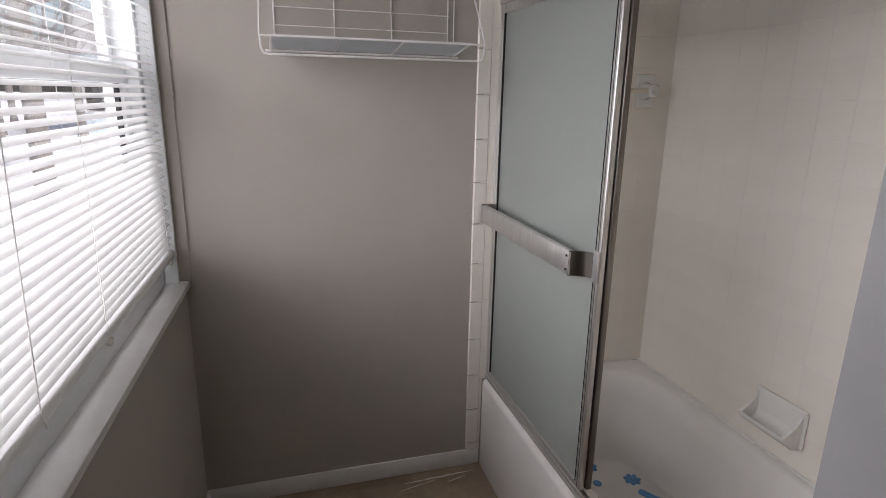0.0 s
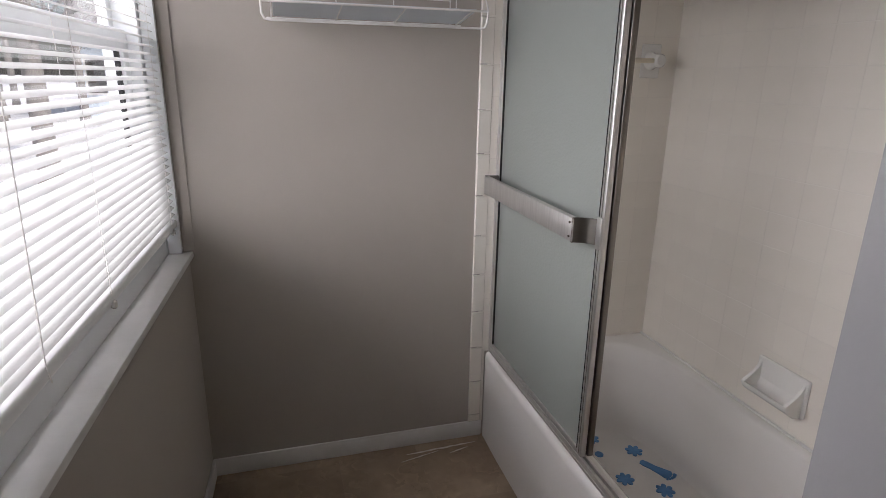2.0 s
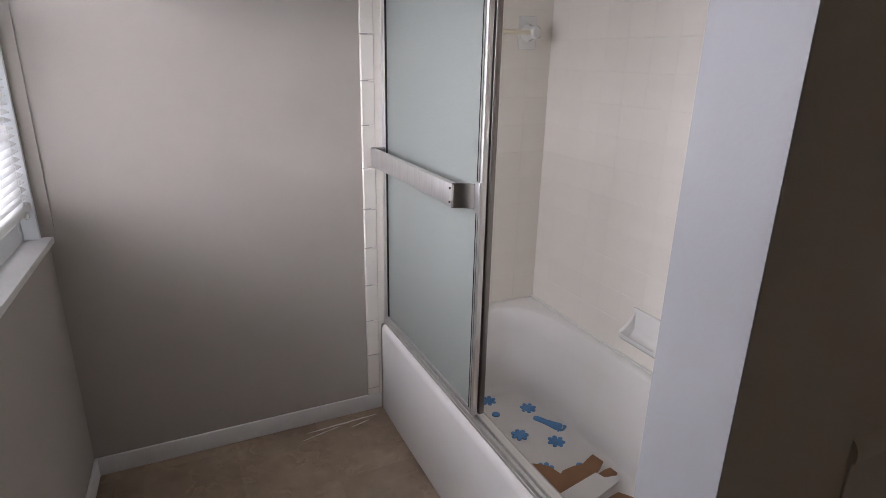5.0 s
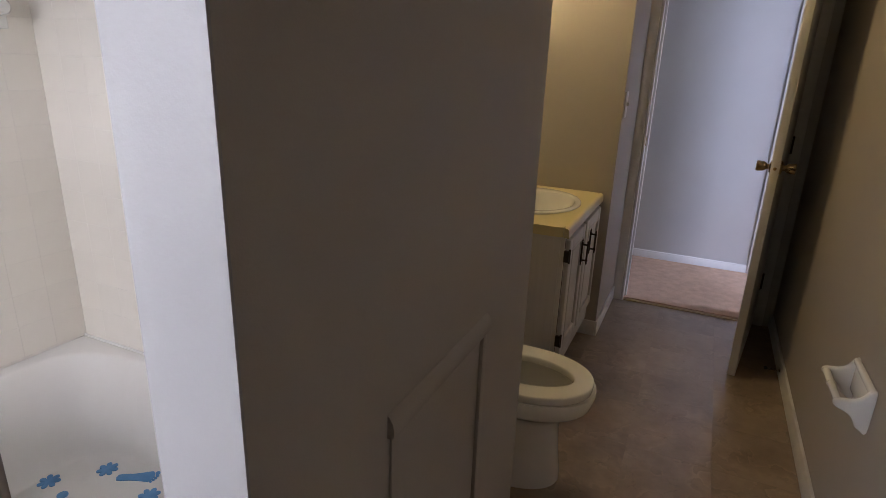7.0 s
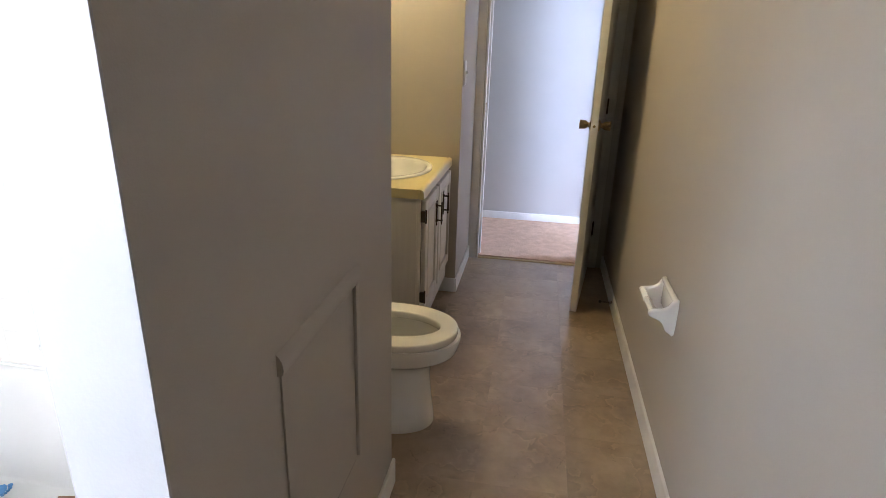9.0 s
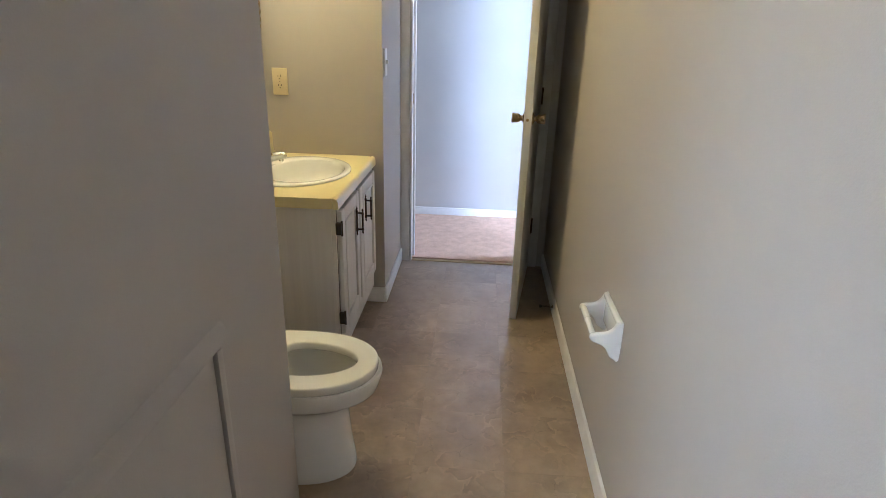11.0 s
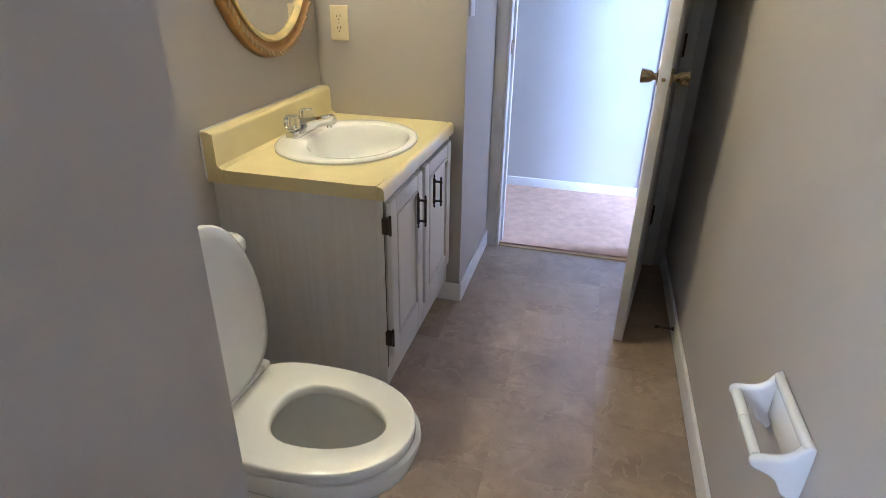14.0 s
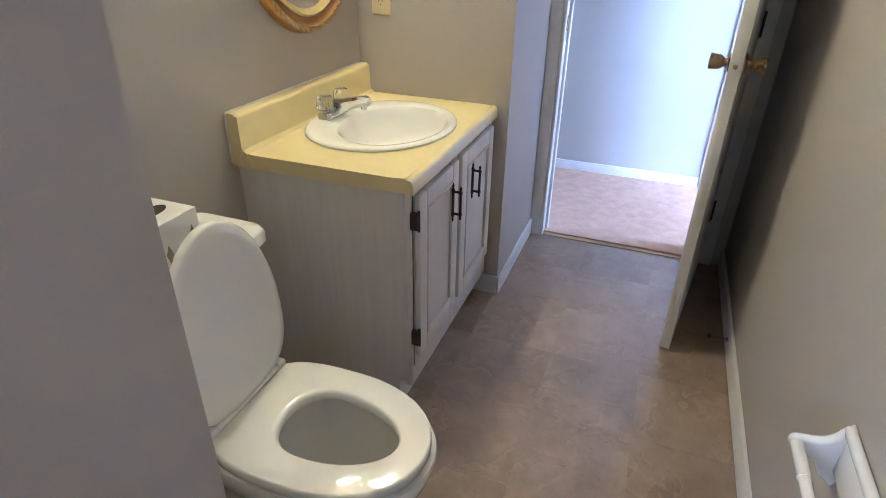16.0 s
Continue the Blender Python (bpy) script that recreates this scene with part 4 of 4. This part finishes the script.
part("back_plate", box(MX - 0.26, MX + 0.26, BACK - 0.03, BACK - 0.001, 2.02, 2.12, 0.006), WHITE_PAINT, fixture)
for x in (MX - 0.15, MX + 0.15):
    s = part("socket", lathe([(0.028, 0.0), (0.03, -0.03), (0.022, -0.05)], (x, BACK - 0.03, 2.07), "y", 16), WHITE_PAINT, fixture)
    part("bulb", lathe([(0.018, -0.01), (0.035, -0.03), (0.047, -0.062), (0.035, -0.094), (0.012, -0.107)], (x, BACK - 0.075, 2.07), "y", 16), BULB, s)


# ---- wall plates ----
def outlet():
    p = thing("wall_outlet", (3.233, 0.832, 1.060), "ivory double socket outlet plate on the wall", "outlet")
    b = part("plate", box(3.227, 3.2347, 0.796, 0.868, 1.064, 1.187, 0.003, 3), IVORY, p)
    for z in (1.105, 1.146):
        face = part("socket_face", loft([squircle(-0.0165, 0.0165, -0.0145, 0.0145, h, 3.5, 20) for h in (0, 0.002)], True, True, True), IVORY, b)
        face.data.transform(Matrix.Translation(Vector((3.227, 0.832, z))) @ Matrix.Rotation(radians(-90), 4, "Y"))
        for dy, h in ((-0.0065, 0.009), (0.0065, 0.007)):
            part("slot", box(3.2242, 3.2253, 0.832 + dy - 0.0012, 0.832 + dy + 0.0012, z + 0.001, z + 0.001 + h), DARK, b)
        part("ground_hole", lathe([(0.0025, 0), (0.0025, -0.001)], (3.2252, 0.832, z - 0.007), "x", 10), DARK, b)
    part("screw", lathe([(0.003, 0), (0.002, -0.0015)], (3.227, 0.832, 1.1255), "x", 10), CHROME, b)


outlet()
sw = thing("light_switch", (3.3, 0.345, 1.16), "white light switch plate on the wall by the doorway", "light switch")
b = part("plate", box(3.262, 3.332, 0.338, 0.3445, 1.16, 1.285, 0.003, 3), WHITE_PAINT, sw)
part("toggle", box(3.293, 3.301, 0.326, 0.338, 1.216, 1.234, 0.002), WHITE_PAINT, b)
hook = single("wall_hook", lathe([(0.027, -0.001), (0.027, -0.006), (0.02, -0.012), (0.009, -0.016), (0.008, -0.04), (0.015, -0.046), (0.015, -0.052), (0.006, -0.056)], (2.485, BACK, 1.275), "y", 20), PORCELAIN, (2.485, BACK, 1.275), "white porcelain knob hook on the wall", "wall hook")

# ---- toilet paper holder ----
HX0, HX1 = 1.945, 2.155
holder = thing("paper_holder", (2.05, RIGHT, 0.5), "white ceramic toilet paper holder, empty, on the wall", "toilet paper holder")
part("back_plate", box(HX0 + 0.004, HX1 - 0.004, RIGHT + 0.0005, RIGHT + 0.013, 0.522, 0.606, 0.005, 3), PORCELAIN, holder)
# each arm sweeps out from the rim to a round nose and tapers to a tail below
nose_side = [(0.002, 0.617), (0.012, 0.618), (0.021, 0.610), (0.029, 0.596), (0.04, 0.586), (0.056, 0.581), (0.074, 0.579), (0.086, 0.575), (0.091, 0.567), (0.089, 0.558), (0.081, 0.551), (0.068, 0.546), (0.055, 0.540), (0.044, 0.531), (0.036, 0.518), (0.030, 0.506), (0.021, 0.499), (0.002, 0.498)]


def rounded(outline, steps=4):
    """A closed curve through the points of an outline."""
    pts, n = [Vector(p) for p in outline], len(outline)
    curve = []
    for k in range(n):
        a, b, c, d = pts[k - 1], pts[k], pts[(k + 1) % n], pts[(k + 2) % n]
        for q in range(steps):
            t = q / steps
            curve.append(0.5 * (2 * b + (c - a) * t + (2 * a - 5 * b + 4 * c - d) * t * t + (3 * b - a - 3 * c + d) * t ** 3))
    return curve


def inset(curve, d):
    n = len(curve)
    out = []
    for k in range(n):
        way = (curve[(k + 1) % n] - curve[k - 1]).normalized()
        out.append(curve[k] + Vector((way.y, -way.x)) * d * min(1.0, max(0.0, (curve[k].x - 0.003) / 0.014)))
    return out


arm_curve = rounded(nose_side)
for x0, x1 in ((HX0, HX0 + 0.019), (HX1 - 0.019, HX1)):
    loops = []
    for x, d in ((x0, 0.0075), (x0 + 0.001, 0.0042), (x0 + 0.0035, 0.0014), (x0 + 0.0075, 0.0), (x1 - 0.0075, 0.0), (x1 - 0.0035, 0.0014), (x1 - 0.001, 0.0042), (x1, 0.0075)):
        loops.append([(x, RIGHT + max(0.0008, p.x), min(0.6205, p.y)) for p in inset(arm_curve, d)])
    part("arm", loft(loops, True, True, True), PORCELAIN, holder, smooth=70)
part("rim", box(HX0 + 0.002, HX1 - 0.002, RIGHT + 0.001, RIGHT + 0.019, 0.601, 0.6205, 0.0075, 4), PORCELAIN, holder, smooth=70)
roller = part("roller", tube([(HX0 + 0.019, RIGHT + 0.078, 0.565), (2.06, RIGHT + 0.078, 0.565)], 0.0098, 14), SEAT_PLASTIC, holder)
part("roller_sleeve", tube([(2.06, RIGHT + 0.078, 0.565), (HX1 - 0.019, RIGHT + 0.078, 0.565)], 0.0112, 14), SEAT_PLASTIC, roller)

# ---- door ----
door = thing("door_1", (3.83, -0.44, 0.012), "white painted flush door standing open with brass knobs", "door")
tagged(door, kind="structure")
hinge, free = Vector((3.822, -0.437, 0)), Vector((3.103, -0.329, 0))
along = (free - hinge).normalized()
turn = Matrix.Translation(hinge) @ Matrix((along, Vector((0, 0, 1)).cross(along), Vector((0, 0, 1)))).transposed().to_4x4()
LEAF = (free - hinge).length


def on_door(bm):
    bm.transform(turn)
    return bm


part("leaf", on_door(box(0, LEAF, -0.0175, 0.0175, 0.008, 2.01, 0.002)), WHITE_PAINT, door)
part("latch_plate", on_door(box(LEAF - 0.001, LEAF + 0.0012, -0.012, 0.012, 0.975, 1.035, 0.0008)), WHITE_PAINT, door)
part("latch_bolt", on_door(lathe([(0.007, 0), (0.006, 0.006), (0.003, 0.008)], (LEAF + 0.001, 0, 1.005), "x", 12)), BRASS, door)
for s in (-1, 1):
    k = part("knob", on_door(lathe([(0.032, s * 0.0175), (0.031, s * 0.0205), (0.026, s * 0.0235), (0.0125, s * 0.027), (0.0115, s * 0.035), (0.0165, s * 0.040), (0.0205, s * 0.047), (0.0235, s * 0.072), (0.0225, s * 0.0755), (0.019, s * 0.0762), (0.0175, s * 0.073)], (LEAF - 0.06, 0, 1.005), "y", 24)), BRASS, door, "aged brass knob")
for z in (0.273, 1.04, 1.81):
    part("hinge", on_door(box(-0.004, 0.032, 0.0165, 0.021, z - 0.045, z + 0.045, 0.001)), BLACK_IRON, door)
    part("hinge_pin", on_door(tube([(-0.006, 0.021, z - 0.046), (-0.006, 0.021, z + 0.046)], 0.005, 10)), BLACK_IRON, door)

stop = thing("door_stop", (3.19, RIGHT + 0.011, 0.045), "black spring door stop on the baseboard", "door stop")
spring = []
for k in range(70):
    a = math.tau * k / 7
    spring.append((3.19 + 0.005 * math.cos(a), RIGHT + 0.014 + 0.055 * k / 69, 0.045 + 0.005 * math.sin(a)))
part("spring", tube(spring, 0.0013, 5), BLACK_IRON, stop)
part("tip", lathe([(0.006, 0), (0.008, 0.004), (0.008, 0.012), (0.005, 0.014)], (3.19, RIGHT + 0.068, 0.045), "y", 12), RUBBER, stop)
part("base", lathe([(0.009, 0.0005), (0.008, 0.005)], (3.19, RIGHT + 0.011, 0.045), "y", 12), BLACK_IRON, stop)

def streak(x0, y0, x1, y1, w, seed):
    rng = random.Random(seed)
    along, pts, back = Vector((x1 - x0, y1 - y0)), [], []
    side = Vector((-along.y, along.x)).normalized()
    for k in range(15):
        p = Vector((x0, y0)) + along * (k / 14)
        taper = math.sin(math.pi * k / 14) ** 0.4
        pts.append(p + side * w * taper * rng.uniform(0.3, 1.0))
        back.append(p - side * w * taper * rng.uniform(0.3, 1.0))
    outline = [(p.x, p.y) for p in pts + back[::-1][1:-1]]
    return single("plaster_dust", plate(outline, "z", 0.0002, 0.0012), GROUT, (x0, y0, 0), "thin white plaster dust on the vinyl floor", "dust", "dust marks on the floor", smooth=0)


streak(0.45, 1.87, 0.74, 1.885, 0.006, 1)
streak(0.42, 1.83, 0.58, 1.865, 0.003, 2)
streak(0.62, 1.84, 0.70, 1.86, 0.0035, 3)

# ---- outdoors ----
structure("ground", box(-400, -0.5, -300, 300, -0.9, -0.6), SNOW, "pale ground with patches of snow")


def tree(x, y, h, seed):
    rng = random.Random(seed)
    t = thing("bare_tree", (x, y, -0.6), "bare grey tree outside the window", "tree", "bare trees")
    part("trunk", loft([[(x + r * math.cos(a), y + r * math.sin(a), z) for a in (math.tau * k / 10 for k in range(10))] for r, z in ((0.24, -0.6), (0.17, 0.0), (0.15, h * 0.5), (0.05, h))], True, True, True), BARK, t)
    bm = bmesh.new()
    for k in range(26):
        z = h * (0.25 + 0.7 * k / 26)
        a, l = rng.uniform(0, math.tau), h * rng.uniform(0.15, 0.35)
        p = Vector((x, y, z))
        q = p + Vector((math.cos(a), math.sin(a), rng.uniform(0.3, 0.9))) * l * 0.5
        e = q + Vector((math.cos(a + rng.uniform(-0.6, 0.6)), math.sin(a + rng.uniform(-0.6, 0.6)), rng.uniform(0.1, 0.8))) * l * 0.5
        tube([p, q, e], 0.022, 5, bm)
        for j in range(4):
            c = p.lerp(q, rng.uniform(0.4, 1))
            tube([c, c + Vector((rng.uniform(-1, 1), rng.uniform(-1, 1), rng.uniform(0, 1))) * l * 0.4], 0.009, 4, bm)
    part("branches", bm, BARK, t)


for n, (x, y, h) in enumerate(((-3.75, 11.3, 7), (-5.9, 17.5, 8), (-9.2, 24, 9), (-7.4, 27, 8), (-13, 36, 9), (-11.4, 30, 9))):
    tree(x, y, h, n)
house = thing("house", (-6, 33, -0.6), "pale blue sided house across the yard", "house")
part("wall", box(-8.4, -2, 30, 38, -0.6, 2.9), HOUSE_SIDING, house)
part("roof", loft([[(-8.9, 29.5, 2.9), (-1.5, 29.5, 2.9), (-1.5, 38.5, 2.9), (-8.9, 38.5, 2.9)], [(-8.9, 34, 5.2), (-1.5, 34, 5.2), (-1.5, 34.1, 5.2), (-8.9, 34.1, 5.2)]], True, True, True), BARK, house)
for x in (-7.9, -5.5):
    w = part("window", box(x, x + 1.0, 29.93, 30.02, 0.5, 1.9), DARK, house)
    part("frame", box(x - 0.1, x + 1.1, 29.96, 30.01, 0.4, 2.0), WHITE_PAINT, w)

# ---- tiles ----
def tile_mesh(name, w, h, d=0.0075, b=0.0006):
    bm = bmesh.new()
    lo = [(-w / 2, 0, -h / 2), (w / 2, 0, -h / 2), (w / 2, 0, h / 2), (-w / 2, 0, h / 2)]
    mid = [(x, -(d - b), z) for x, _, z in lo]
    hi = [(x * (1 - 2 * b / w), -d, z * (1 - 2 * b / h)) for x, _, z in lo]
    loft([lo, mid, hi], True, False, True, bm)
    me = mesh_of(name, bm, TILE_WHITE, 0)
    return me


P, J = 0.108, 0.001
field = tile_mesh("tile", P - J, P - J)
far_bed = structure("wall_tile_bed", box(0.771, 1.515, FAR - 0.0105, FAR - 0.0005, 0.386, 2.2), GROUT, "white glazed tiles on the end wall of the bath")
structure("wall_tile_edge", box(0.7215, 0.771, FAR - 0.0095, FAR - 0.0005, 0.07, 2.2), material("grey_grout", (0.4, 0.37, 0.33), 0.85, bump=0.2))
structure("wall_tile_foot", box(0.7712, 0.7798, FAR - 0.0135, FAR - 0.0005, 0.0705, 0.386), TILE_WHITE)
back_bed = structure("wall_tile_bed_back", box(1.5045, 1.5145, 0.44, FAR, 0.386, 2.2), GROUT, "white glazed tiles on the long wall of the bath")
structure("wall_tile_bed_near", box(0.656, 1.515, 0.4365, 0.442, 0.386, 2.2), TILE_WHITE)


def lay(me, name, parent, place, turned=False):
    ob = new(name, me)
    ob.parent = parent
    ob.location = place
    wob = radians(0.06)
    ob.rotation_euler = (random.uniform(-wob, wob), 0, (radians(-90) if turned else 0) + random.uniform(-wob, wob))
    return ob


for r in range(15):
    z = 0.395 + P * (r + 0.5)
    for c in range(7):
        x = 1.504 - P * (c + 0.5)
        if x - P / 2 > 0.745:
            lay(field, "tile", far_bed, (x, FAR - 0.00345, z))
    for c in range(14):
        y = FAR - 0.01 - P * (c + 0.5)
        lay(field, "tile", back_bed, (1.51155, y, z), True)
slim = tile_mesh("edge_tile", 0.0495, 0.1495, 0.0095, 0.003)
lay(tile_mesh("edge_tile", 0.0495, 0.0295, 0.0095, 0.003), "edge_tile", far_bed, (0.746, FAR - 0.004, 0.0856))
for k in range(13):
    lay(slim, "edge_tile", far_bed, (0.746, FAR - 0.004, 0.177 + 0.1525 * k))

# vinyl squares
S = 0.305
vb = bmesh.new()
h = S / 2 - 0.0001
lo = [(-h, -h), (h, -h), (h, h), (-h, h)]
loft([[(x, y, -0.0015) for x, y in lo], [(x, y, -0.0002) for x, y in lo], [(x * 0.9985, y * 0.9985, 0.0) for x, y in lo]], True, False, True, vb)
square = mesh_of("floor_tile", vb, SLATE_VINYL, 0)
for i in range(15):
    for j in range(9):
        x, y = -0.42 + S * (i + 0.5), -0.56 + S * (j + 0.5)
        if x + S / 2 > 3.845 + 0.15:
            continue
        if (x < 0.95 and y < 2.05) or (y < 0.5) or (y < 1.05 and 1.6 < x < 3.3):
            ob = new("floor_tile", square)
            ob.parent = floor
            ob.location = (x, y, 0)
